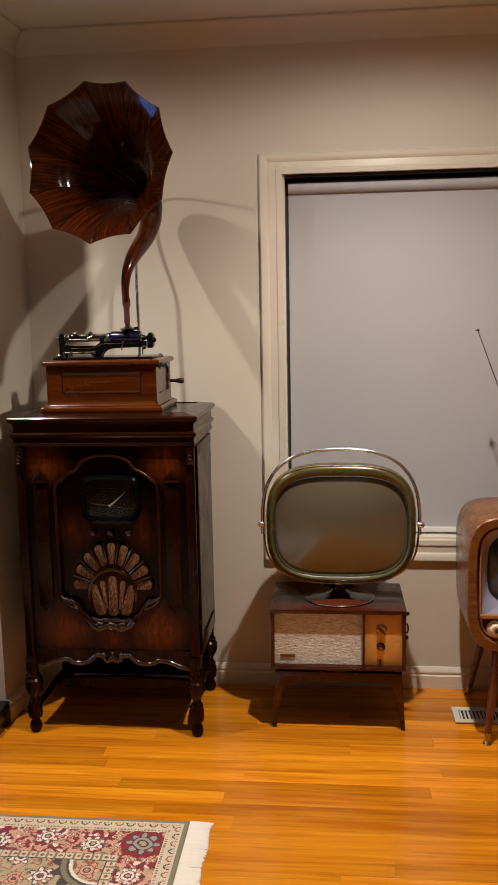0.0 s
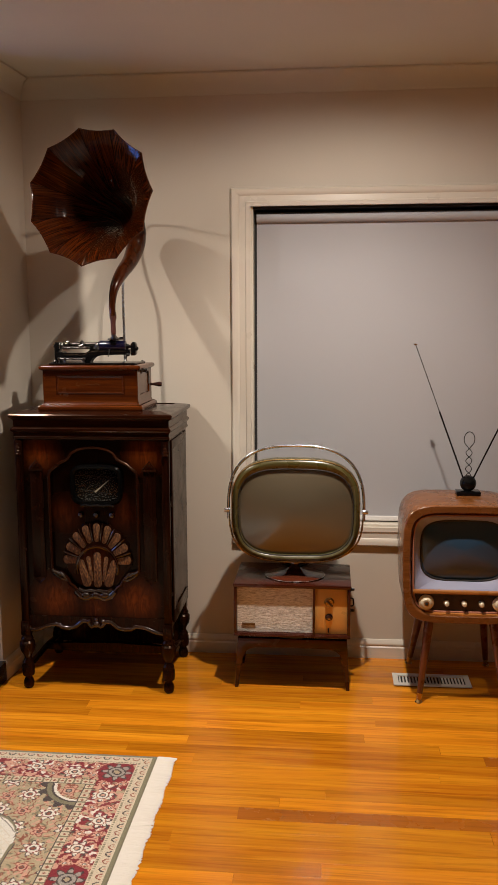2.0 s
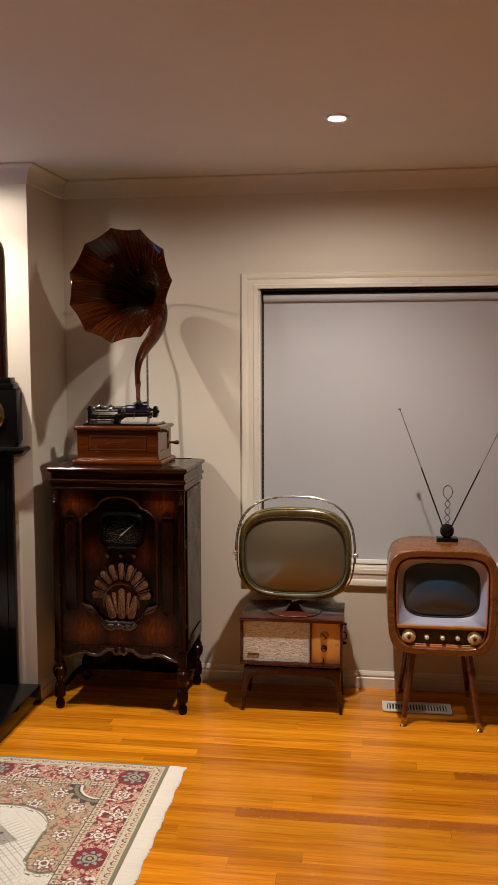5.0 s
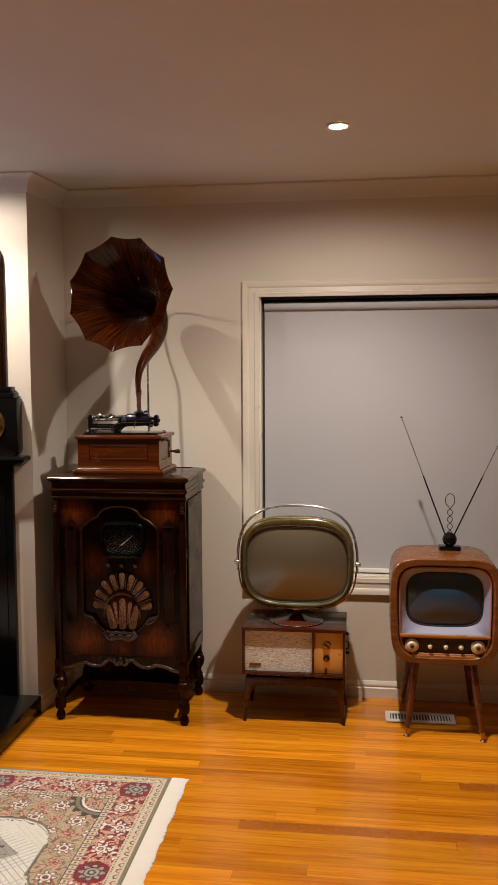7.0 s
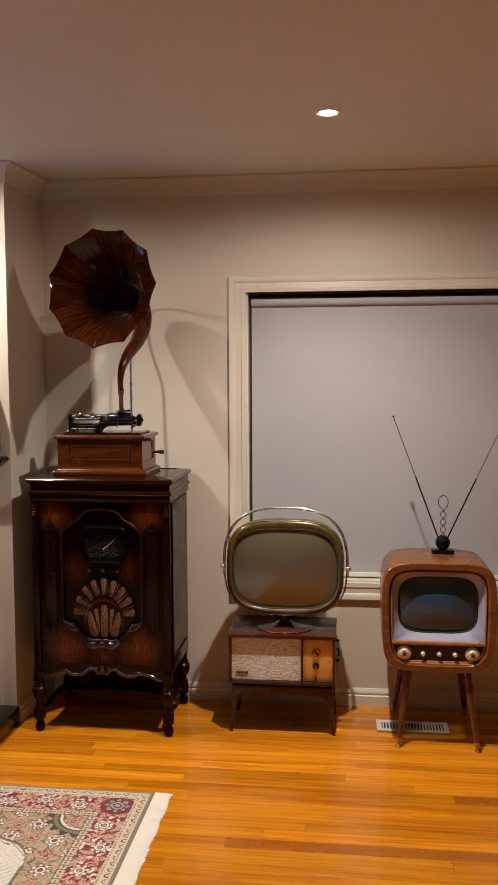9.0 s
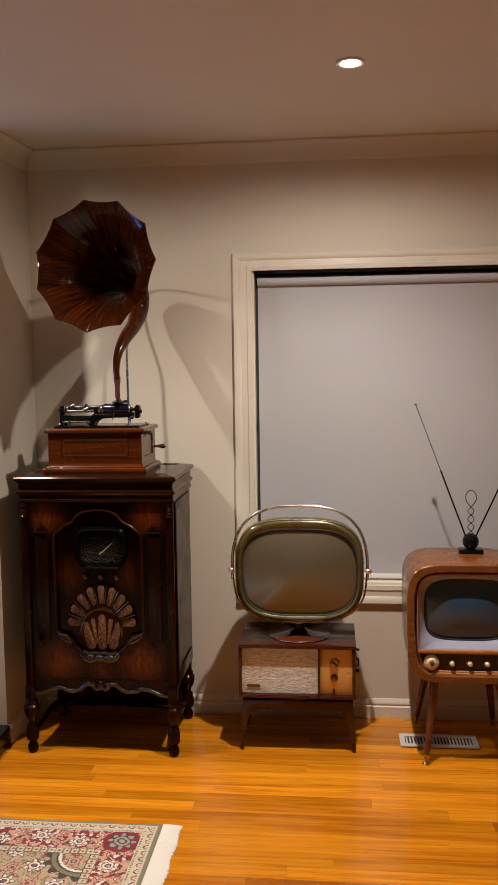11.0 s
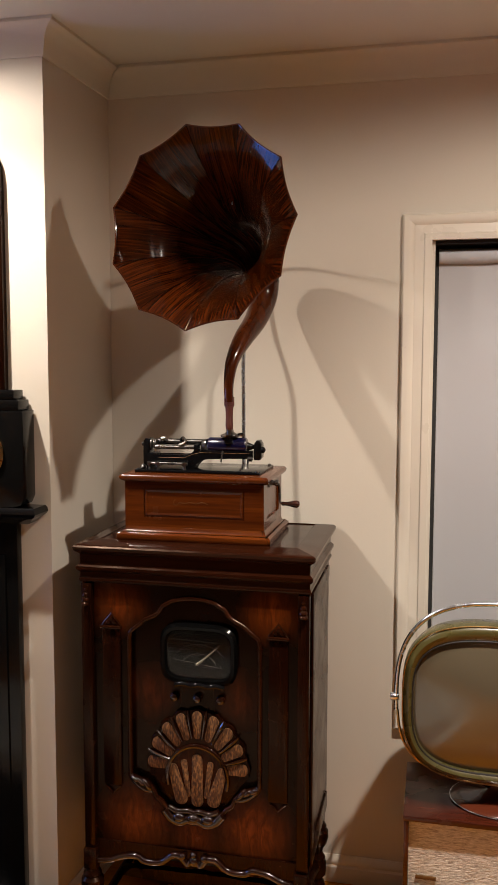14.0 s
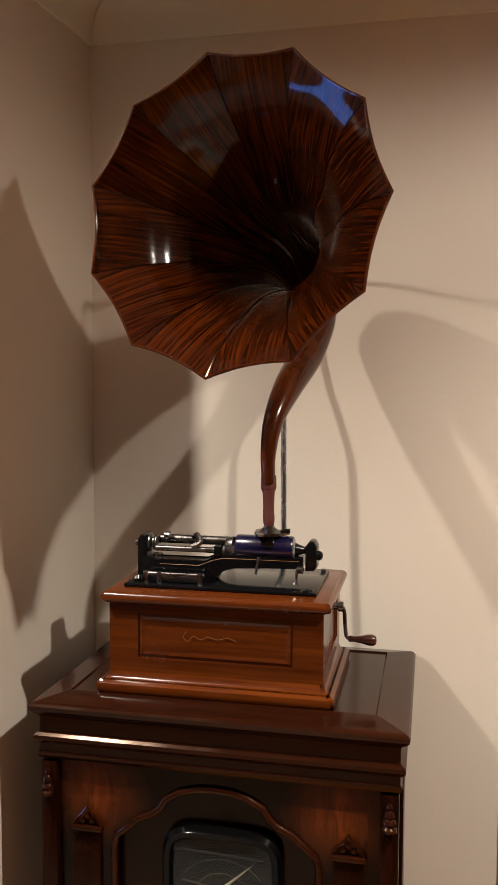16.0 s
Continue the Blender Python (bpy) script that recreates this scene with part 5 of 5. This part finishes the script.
        part("foot_pad", lathe([(0.0, 0.0), (0.014, 0.0), (0.015, 0.003), (0.011, 0.008), (0.007, 0.013), (0.0, 0.013)], 18, m=pose(fx, fy, 0)), M_BRASS, leg)
    for s in (-1, 1):
        part("leg_rail", box(s * 0.122 - 0.02, s * 0.122 + 0.02, 0.045, 0.31, 0.3245, 0.345, 0.003), M_LEG, t)
    return t


legged_tv()


# ---- set-top aerial ----
def aerial():
    t = thing("tabletop_aerial", 0.794, 3.037, 0.802, label="black rabbit-ear aerial with twisted wire loop standing on a television", category="aerial")
    part("base", box(-0.050, 0.046, -0.030, 0.030, 0.003, 0.022, 0.004), M_BLACKIRON, t, "black plastic base")
    part("base_foot", box(-0.032, 0.030, -0.024, 0.024, -0.006, 0.004, 0.002), M_HANDLE, t)
    part("ball", lathe([(0.033 * math.sin(a) if 0 < i < 14 else 0.0, -0.033 * math.cos(a)) for i, a in enumerate(np.linspace(0, math.pi, 15))], 26, m=pose(-0.002, 0, 0.052)), M_BLACKIRON, t, "glossy black ball")
    for s, tip in ((-1, (-0.224, 0.014, 0.612)), (1, (0.262, 0.014, 0.600))):
        a = Vector((s * 0.020 - 0.002, 0.0, 0.072))
        d = Vector(tip) - a
        part("rod", tube([a, a + d * 0.50], 0.0033, 8), M_BLACKIRON, t)
        part("rod_tip", tube([a + d * 0.495, a + d], 0.0017, 8), M_NICKEL, t, "thin telescopic nickel rod")
        part("tip_knob", lathe([(0.0, -0.004), (0.007, -0.003), (0.0075, 0.001), (0.0, 0.004)], 12, m=Matrix.Translation(Vector(tip))), M_BRASS, t)
    for s in (-1, 1):
        pts = []
        for q in np.linspace(0, 1, 40):
            z = 0.078 + 0.115 * q
            w = 0.012 * math.cos(q * math.pi * 3.5) * s
            pts.append((-0.002 + w, 0.004 * math.sin(q * math.pi * 3.5) * s, z))
        part("twist_wire", tube(pts, 0.0016, 6), M_BLACKIRON, t)
    lp = [(-0.002 + 0.021 * math.sin(a) * (1 if abs(a) > 0.6 else abs(a) / 0.6 * 0.0 + 1), 0.0, 0.232 - 0.030 * math.cos(a)) for a in np.linspace(-math.pi * 0.86 + math.pi, math.pi * 0.86 + math.pi, 30)]
    lp = [(-0.002, 0.0, 0.192)] + lp + [(-0.002, 0.0, 0.192)]
    part("wire_loop", tube(lp, 0.0017, 6), M_BLACKIRON, t, "black wire loop")
    return t


aerial()


# ---- fireplace, clock and mirror ----
def fireplace():
    t = thing("fireplace", -1.86, BREAST_Y, 0.0, label="black polished fireplace surround with mantel shelf and raised hearth", category="fireplace")
    xr = 0.735
    part("hearth", box(-xr, xr, -0.62, -0.001, 0.0005, 0.086, 0.004), M_SLATE, t, "raised black stone hearth")
    for s in (-1, 1):
        b = box(s * 0.52 - 0.11, s * 0.52 + 0.11, -0.030, -0.001, 0.0865, 1.19, 0.004)
        box(s * 0.52 - 0.075, s * 0.52 + 0.075, -0.038, -0.0305, 0.16, 1.10, 0.004, bm=b)
        part("pilaster", b, M_SLATE, t)
    part("frieze", box(-0.41, 0.41, -0.030, -0.001, 0.92, 1.19, 0.004), M_SLATE, t)
    part("firebox", box(-0.41, 0.41, -0.02, -0.001, 0.0865, 0.92), M_BLACK, t, "dark fire opening", False)
    prof = [(0.0, 0.0), (0.040, 0.0), (0.048, 0.004), (0.066, 0.020), (0.076, 0.026), (0.082, 0.034), (0.080, 0.044), (0.074, 0.050), (0.0, 0.050)]
    own = bmesh.new()
    rings = []
    xm = 0.712
    for p, h in prof:
        e = xm - 0.082 + p
        rings.append([own.verts.new((-e, -0.001, 1.190 + h)), own.verts.new((-e, -p - 0.001, 1.190 + h)), own.verts.new((e, -p - 0.001, 1.190 + h)), own.verts.new((e, -0.001, 1.190 + h))] if p > 0 else None)
    rings = [r for r in rings if r]
    for a, c in zip(rings, rings[1:]):
        for k in range(3):
            own.faces.new((a[k], a[k + 1], c[k + 1], c[k]))
        own.faces.new((a[3], a[0], c[0], c[3]))
    own.faces.new(rings[0][::-1])
    own.faces.new(rings[-1])
    part("mantel_shelf", own, M_SLATE, t, "moulded black mantel shelf")
    return t


fireplace()


def mantel_clock():
    t = thing("mantel_clock", -1.318, BREAST_Y - 0.040, 1.240, label="black slate mantel clock with a stepped top", category="clock")
    hw = 0.135
    out = [(-hw, 0.03), (-hw + 0.01, 0.008), (-hw + 0.03, 0.0005), (hw - 0.03, 0.0005), (hw - 0.01, 0.008), (hw, 0.03), (hw, 0.265), (-hw, 0.265)]
    part("body", prism(out, -0.034, 0.037, 0.004), M_SLATE, t)
    part("step", box(-hw + 0.014, hw - 0.014, -0.029, 0.035, 0.2655, 0.295, 0.003), M_SLATE, t)
    part("step", box(-hw + 0.030, hw - 0.030, -0.023, 0.033, 0.2955, 0.322, 0.003), M_SLATE, t)
    part("clock_face", lathe([(0.0, 0.0), (0.075, 0.0), (0.080, 0.006), (0.070, 0.010), (0.0, 0.010)], 32, "Y", m=pose(0, -0.0345, 0.15)), M_BRASS, t)
    return t


mantel_clock()


def wall_mirror():
    t = thing("wall_mirror", -1.86, BREAST_Y, 1.26, label="large mirror with rounded dark wooden frame above the mantel", category="mirror")
    hw, h = 0.60, 0.97
    o = superellipse(0, h / 2, hw, h / 2, 0, 16, 64)
    i = superellipse(0, h / 2, hw - 0.05, h / 2 - 0.05, 0, 16, 64)
    part("frame", rings_loft([[(x, y, z) for x, _, z in L] for L, y in ((o, -0.001), (o, -0.022), ([(x * 0.985, 0, (z - h / 2) * 0.985 + h / 2) for x, _, z in o], -0.030), (i, -0.024), (i, -0.012))], False, False), M_MAHOG, t)
    m = mat("mirror_silver", (0.85, 0.86, 0.86), 0.02, 1.0)
    part("mirror_glass", rings_loft([[(x, y, z) for x, _, z in i] for y in (-0.012, -0.004)]), m, t, "", False)
    return t


wall_mirror()


# ---- floor register ----
def floor_vent():
    t = thing("floor_vent", 0.667, 3.033, 0.0, label="white enamel floor heating register set in the boards", category="floor vent")
    hx, hy = 0.160, 0.060
    b = plate_with_hole([(-hx, -hy), (hx, -hy), (hx, hy), (-hx, hy)], [(-hx + 0.022, -hy + 0.024), (hx - 0.022, -hy + 0.024), (hx - 0.022, hy - 0.024), (-hx + 0.022, hy - 0.024)], 0.0, 0.004)
    bmesh.ops.transform(b, matrix=pose(0, 0, 0.0052, 90, 0, 0), verts=b.verts)
    part("frame", b, M_VENT, t, "", False)
    part("duct", box(-hx + 0.02, hx - 0.02, -hy + 0.022, hy - 0.022, 0.0003, 0.0009), M_BLACK, t, "", False)
    for k in range(20):
        x = -hx + 0.030 + 0.0137 * k
        b = box(-0.0032, 0.0032, -hy + 0.0235, hy - 0.0235, 0.001, 0.0046)
        part("slat", b, M_VENT, t, "", False).location = (x, 0, 0)
    part("damper", box(-0.02, 0.03, -0.004, 0.004, 0.001, 0.0044), M_BLACK, t, "", False)
    return t


floor_vent()


# ---- lit screen on the side wall, seen only as a blue glint in the horn ----
def wall_screen():
    t = thing("wall_television", X0, 2.30, 1.22, label="thin wall-mounted television glowing plain blue on the side wall", category="television")
    part("casing", box(0.001, 0.045, -0.36, 0.36, -0.24, 0.24, 0.006), M_BLACK, t)
    m = mat("blue_screen_glow", (0.01, 0.02, 0.05), 0.3)
    bs = m.node_tree.nodes["Principled BSDF"]
    bs.inputs["Emission Color"].default_value = (0.10, 0.26, 0.85, 1)
    bs.inputs["Emission Strength"].default_value = 8.0
    part("screen", box(0.0452, 0.047, -0.345, 0.345, -0.225, 0.225), m, t, "glowing blue screen", False)
    return t


wall_screen()


# ---- patterned rug ----
RUG = (-2.55, -0.352, 0.30, 2.308)
RUG_COL = {"red": (0.21, 0.010, 0.018), "rose": (0.58, 0.33, 0.235), "sand": (0.42, 0.345, 0.215), "ivory": (0.70, 0.68, 0.60), "dark": (0.055, 0.04, 0.035), "olive": (0.20, 0.185, 0.11), "rust": (0.26, 0.075, 0.04), "cream": (0.60, 0.52, 0.385), "grey": (0.33, 0.31, 0.27)}
RUG_KEYS = list(RUG_COL)


def rug_materials():
    out = []
    for k in RUG_KEYS:
        m = mat("rug_wool_" + k, RUG_COL[k], 0.95)
        ns, ln, bs = nodes(m)
        co = ns.new("ShaderNodeTexCoord")
        nz = add(m, "ShaderNodeTexNoise", Scale=420.0, Detail=3.0)
        ln.new(co.outputs["Object"], nz.inputs["Vector"])
        c = RUG_COL[k]
        r = ramp(m, [(0.3, tuple(v * 0.75 for v in c)), (0.7, tuple(min(1, v * 1.2) for v in c))])
        ln.new(nz.outputs["Fac"], r.inputs["Fac"])
        ln.new(r.outputs["Color"], bs.inputs["Base Color"])
        bs.inputs["Sheen Weight"].default_value = 0.25
        bump(m, nz.outputs["Fac"], 0.6, 0.002)
        out.append(m)
    return out


def rosette(dx, dy, R, petals, ground, c1, c2, c3):
    """A knotted flower: heart, ring, petals and dark outline."""
    r = math.hypot(dx, dy) / R
    if r > 1.0:
        return None
    a = math.atan2(dy, dx)
    edge = 0.78 + 0.22 * math.cos(petals * a)
    if r < 0.16:
        return c2
    if r < 0.27:
        return "dark"
    if r < 0.46:
        return c1
    if r < 0.54:
        return c3
    if r < edge * 0.86:
        return c1 if math.cos(petals * a) > -0.2 else c2
    if r < edge:
        return "dark" if petals > 6 else "rust"
    return None


def vine(s, d, width, ground):
    """Scrolling stems and leaves, s along the band and d across it."""
    w = 0.5 + 0.36 * math.sin(s * 2 * math.pi / 0.16)
    v = d / width
    q = abs(v - w)
    if q < 0.030:
        return "rose"
    leaf = noise.noise(Vector((s * 62, d * 62, 3.1)))
    leaf2 = noise.noise(Vector((s * 45 + 9, d * 45, 7.7)))
    if leaf > 0.06:
        return "rose" if leaf2 > -0.22 else "ivory"
    if leaf2 > 0.34:
        return "sand"
    if leaf < -0.38:
        return "olive" if leaf2 > 0 else "dark"
    return ground


def rug_colour(x, y):
    de, dn = RUG[1] - x, RUG[3] - y
    d = min(de, dn, x - RUG[0], y - RUG[2])
    s = y if de <= dn else x
    if d < 0.016:
        return "olive"
    if d < 0.050:
        k = (s / 0.034) % 1.0
        v = (d - 0.014) / 0.036
        arc = math.hypot((k - 0.5) * 1.0, (v - 0.35) * 0.9)
        if 0.26 < arc < 0.38 and v > 0.3:
            return "dark" if int(s / 0.034) % 2 else "rust"
        if arc < 0.10:
            return "rose"
        return "cream"
    if d < 0.062:
        return "olive" if (s / 0.010) % 1.0 < 0.5 and 0.053 < d < 0.060 else "cream"
    if d < 0.170:
        W, dd, P = 0.108, d - 0.062, 0.139
        u = (2.186 - y) / P if de <= dn else (-0.474 - x) / P
        k = round(u)
        if k % 4 == 0:
            c = rosette((u - k) * P, dd - W / 2, 0.053, 8, "red", "grey", "sand", "dark")
            if c or math.hypot((u - k) * P, dd - W / 2) < 0.062:
                return c or "red"
        else:
            c = rosette((u - k) * P, dd - W * (0.5 + (0.12 if k % 2 else -0.12)), 0.040, 7, "red", "ivory", "rose", "rust")
            if c:
                return c
        for sh in (0.24, 0.76):
            c = rosette((u - math.floor(u) - 0.5) * P, dd - W * sh, 0.022, 5, "red", "rose", "ivory", "rust")
            if c:
                return c
        return vine(s, dd, W, "red")
    if d < 0.176:
        return "dark" if (s / 0.010) % 1.0 < 0.4 else "sand"
    if d < 0.198:
        k = (s / 0.026) % 1.0
        v = (d - 0.187) / 0.011
        return "rust" if abs(k - 0.5) * 2 + abs(v) < 0.55 else ("olive" if abs(k - 0.0) < 0.12 or k > 0.88 else "cream")
    if d < 0.203:
        return "dark"
    # field: floral corner and ivory centre with a combed, lobed edge
    fx, fy = RUG[1] - 0.2 - x, RUG[3] - 0.2 - y
    cxx, cyy = RUG[1] - 0.190 - x, RUG[3] - 0.202 - y
    if cxx < 0.128:
        f = float(np.interp(cxx, (0.0, 0.066, 0.106, 0.128), (0.552, 0.568, 0.553, 0.505)))
    else:
        f = float(np.interp(cxx, (0.128, 0.135, 0.144, 0.165, 0.191, 0.272, 0.367, 0.60, 0.75), (0.345, 0.300, 0.266, 0.230, 0.203, 0.169, 0.172, 0.200, 0.160)))
    gap = cyy - f
    if 0.118 < cxx < 0.140 and 0.33 < cyy < 0.52:
        gap = cxx - 0.124 - 0.006 * math.sin((cyy - 0.33) * 16)
    if gap > 0:
        if gap < 0.0035:
            return "dark"
        if gap < 0.013:
            return "olive"
        hook = math.hypot((((x + y) * 30) % 1.0 - 0.5) / 30, gap - 0.016)
        if gap > 0.016 and 0.0095 < hook < 0.0135 and ((x + y) * 30) % 1.0 < 0.8:
            return "dark"
        if abs(abs(x + 1.45) - 0.55) / 0.155 + abs(abs(y - 1.304) - 0.40) / 0.13 < 1:
            return "dark" if noise.noise(Vector((x * 40, y * 40, 8))) > 0.35 else ("grey" if ((x + y) * 36) % 1.0 > 0.12 else "olive")
        if gap > 0.05 and (((x + y) * 36) % 1.0 < 0.10 or ((x - y) * 36) % 1.0 < 0.10):
            return "cream" if gap < 0.12 else "grey"
        c = rosette(cxx - 0.33, cyy - 0.42, 0.06, 8, "ivory", "rose", "red", "olive")
        return c or "ivory"
    q = math.hypot(fx - 0.005, fy - 0.005)
    if q < 0.105:
        if q > 0.098:
            return "dark"
        if q > 0.088:
            return "ivory"
        c = rosette(fx - 0.045, fy - 0.045, 0.04, 6, "sand", "rose", "grey", "rust")
        return c or ("rust" if noise.noise(Vector((x * 70, y * 70, 2))) > 0.12 else "sand")
    if q < 0.135 + 0.012 * math.sin(math.atan2(fy, fx) * 18):
        return "dark" if q > 0.12 else "olive"
    P = 0.088
    i, j = math.floor(x / P), math.floor(y / P)
    for ii in (i, i + 1):
        for jj in (j, j + 1):
            ox = 0.02 * noise.noise(Vector((ii * 1.7, jj * 2.3, 0.5)))
            oy = 0.02 * noise.noise(Vector((ii * 2.9, jj * 1.3, 4.5)))
            c = rosette(x - ii * P - ox, y - jj * P - oy, 0.030 + 0.010 * ((ii + jj) % 2), 5 + 2 * ((ii * 3 + jj) % 2), "sand", "ivory" if (ii + jj) % 2 else "rose", "rust", "red")
            if c:
                return c
    v1 = noise.noise(Vector((x * 38, y * 38, 1.0)))
    v2 = noise.noise(Vector((x * 60, y * 60, 5.0)))
    if abs(v1) < 0.06:
        return "rust"
    if v2 > 0.28:
        return "rose"
    if v2 < -0.34:
        return "olive"
    return "sand"


def rug():
    t = thing("rug", (RUG[0] + RUG[1]) / 2, (RUG[2] + RUG[3]) / 2, 0.0, label="red and ivory floral wool rug with white fringe", category="rug")
    ox, oy = t.matrix_world.translation.x, t.matrix_world.translation.y
    mats = rug_materials()

    def sheet(xa, xb, ya, yb, step):
        nx, ny = max(1, round((xb - xa) / step)), max(1, round((yb - ya) / step))
        verts, faces, idx = [], [], []
        for j in range(ny + 1):
            for i in range(nx + 1):
                x, y = xa + (xb - xa) * i / nx, ya + (yb - ya) * j / ny
                e = min(RUG[1] - x, RUG[3] - y)
                h = 0.0085 + 0.0012 * noise.noise(Vector((x * 4, y * 4, 0))) + 0.0004 * noise.noise(Vector((x * 300, y * 300, 0))) - (0.004 if e < 0.004 else 0)
                verts.append((x - ox, y - oy, h))
        for j in range(ny):
            for i in range(nx):
                a = j * (nx + 1) + i
                faces.append((a, a + 1, a + nx + 2, a + nx + 1))
                x, y = xa + (xb - xa) * (i + 0.5) / nx, ya + (yb - ya) * (j + 0.5) / ny
                idx.append(RUG_KEYS.index(rug_colour(x, y)))
        return verts, faces, idx

    for name, args in (("woven_face", (-1.42, RUG[1], 1.05, RUG[3], 0.0035)), ("woven_face_far", (RUG[0], -1.42, RUG[2], RUG[3], 0.016)), ("woven_face_near", (-1.42, RUG[1], RUG[2], 1.05, 0.016))):
        v, f, ix = sheet(*args)
        me = bpy.data.meshes.new(name)
        me.from_pydata(v, [], f)
        for m in mats:
            me.materials.append(m)
        me.polygons.foreach_set("material_index", ix)
        ob = new(name, me)
        ob.parent = t
    part("backing", box(RUG[0] - ox, RUG[1] - ox, RUG[2] - oy, RUG[3] - oy, 0.0006, 0.0042), M_FRINGE, t, "", False)
    rnd = random.Random(7)
    b = bmesh.new()
    y = 1.0
    while y < RUG[3]:
        L = 0.062 + 0.003 * math.sin(y * 41) + rnd.uniform(-0.004, 0.004)
        dy = rnd.uniform(-0.006, 0.006)
        w = rnd.uniform(0.0020, 0.0034)
        h = rnd.uniform(0.002, 0.0035)
        pts = [(RUG[1] - ox - 0.003, y, 0.0045), (RUG[1] - ox + L * 0.4, y + dy * 0.3 + rnd.uniform(-.003, .003), h + 0.0015), (RUG[1] - ox + L * 0.75, y + dy * 0.7 + rnd.uniform(-.004, .004), h), (RUG[1] - ox + L, y + dy, 0.002)]
        vs = [[b.verts.new((px, py - oy - w * (1 - 0.5 * (i == 3)), pz)) for i, (px, py, pz) in enumerate(pts)], [b.verts.new((px, py - oy, pz + 0.0016)) for px, py, pz in pts], [b.verts.new((px, py - oy + w * (1 - 0.5 * (i == 3)), pz)) for i, (px, py, pz) in enumerate(pts)]]
        for a, c in zip(vs, vs[1:]):
            for i in range(3):
                b.faces.new((a[i], a[i + 1], c[i + 1], c[i]))
        y += 0.0016
    tagged(part("fringe", b, M_FRINGE, t, "white cotton fringe"), kind="stuff")
    own = box(RUG[1] - ox - 0.004, RUG[1] - ox + 0.058, 1.0 - oy, RUG[3] - oy, 0.0005, 0.0018)
    part("fringe_web", own, M_FRINGE, t, "", False)
    return t


rug()


# ---- floor boards ----
floor = structure("floor", box(X0 - 0.15, X1 + 0.15, Y0 - 0.15, WALL_Y + 0.2, -0.09, -0.018), M_FLOORREST, "honey-coloured varnished strip timber floor", "floor")
BW, BY = 0.0640, 1.9685


def board_mesh(length, name="board"):
    b = bmesh.new()
    g = 0.00015
    lo = [(0 + g, g), (length - g, g), (length - g, BW - g), (0 + g, BW - g)]
    e = 0.0002
    hi = [(0 + g + e, g + e), (length - g - e, g + e), (length - g - e, BW - g - e), (0 + g + e, BW - g - e)]
    v0 = [b.verts.new((x, y, -0.018)) for x, y in lo]
    v1 = [b.verts.new((x, y, -0.0002)) for x, y in lo]
    v2 = [b.verts.new((x, y, 0.0)) for x, y in hi]
    for a, c in ((v0, v1), (v1, v2)):
        for k in range(4):
            b.faces.new((a[k], a[(k + 1) % 4], c[(k + 1) % 4], c[k]))
    b.faces.new(v2)
    return b


rnd = random.Random(21)
first, last = math.floor((1.25 - BY) / BW), math.ceil((WALL_Y - BY) / BW)
shared = {}
for row in range(first, last):
    y = BY + row * BW
    x = -1.16 - rnd.uniform(0.0, 0.2)
    if row == 0:
        cuts = [-1.16, -0.04, 1.30, 2.6]
    elif row == 8:
        cuts = [-1.16, -0.62, 0.367, 1.75, 2.6]
    else:
        cuts = [-1.16]
        c = -1.16 + rnd.uniform(0.25, 1.4)
        while c < 2.3:
            cuts.append(c)
            c += rnd.choice((0.9, 1.2, 1.5, 1.8)) + rnd.uniform(-0.1, 0.1)
        cuts.append(2.6)
    for i, (a, c) in enumerate(zip(cuts, cuts[1:])):
        L = round(c - a, 3)
        dark = (row == 0 and i == 1) or rnd.random() < 0.012
        key = (L, dark)
        if key not in shared:
            shared[key] = link_mesh("board", board_mesh(L), M_FLOORDK if dark else M_FLOOR)
        ob = new("board", shared[key])
        ob.parent = floor
        ob.location = (a, y, rnd.uniform(-0.00015, 0.0001))
# the boards beyond, joined
vs, fs = [], []


def slab(xa, xb, ya, yb):
    k = len(vs)
    g = 0.0004
    for z in (-0.018, -0.0004):
        vs.extend([(xa + g, ya + g, z), (xb - g, ya + g, z), (xb - g, yb - g, z), (xa + g, yb - g, z)])
    fs.extend([(k + 4, k + 5, k + 6, k + 7), (k, k + 1, k + 5, k + 4), (k + 1, k + 2, k + 6, k + 5), (k + 2, k + 3, k + 7, k + 6), (k + 3, k, k + 4, k + 7)])


for row in range(math.floor((Y0 - BY) / BW), last):
    y = BY + row * BW
    spans = [(X0, X1)] if row < first else [(X0, -1.16), (2.6, X1)]
    for xa, xb in spans:
        x = xa
        while x < xb - 0.01:
            nx = min(xb, x + rnd.uniform(0.8, 2.0))
            if xb - nx < 0.2:
                nx = xb
            slab(x, nx, y, y + BW)
            x = nx
me = bpy.data.meshes.new("boards_beyond")
me.from_pydata(vs, [], fs)
me.materials.append(M_FLOORREST)
ob = new("boards_beyond", me)
ob.parent = floor
tagged(ob, kind="stuff")
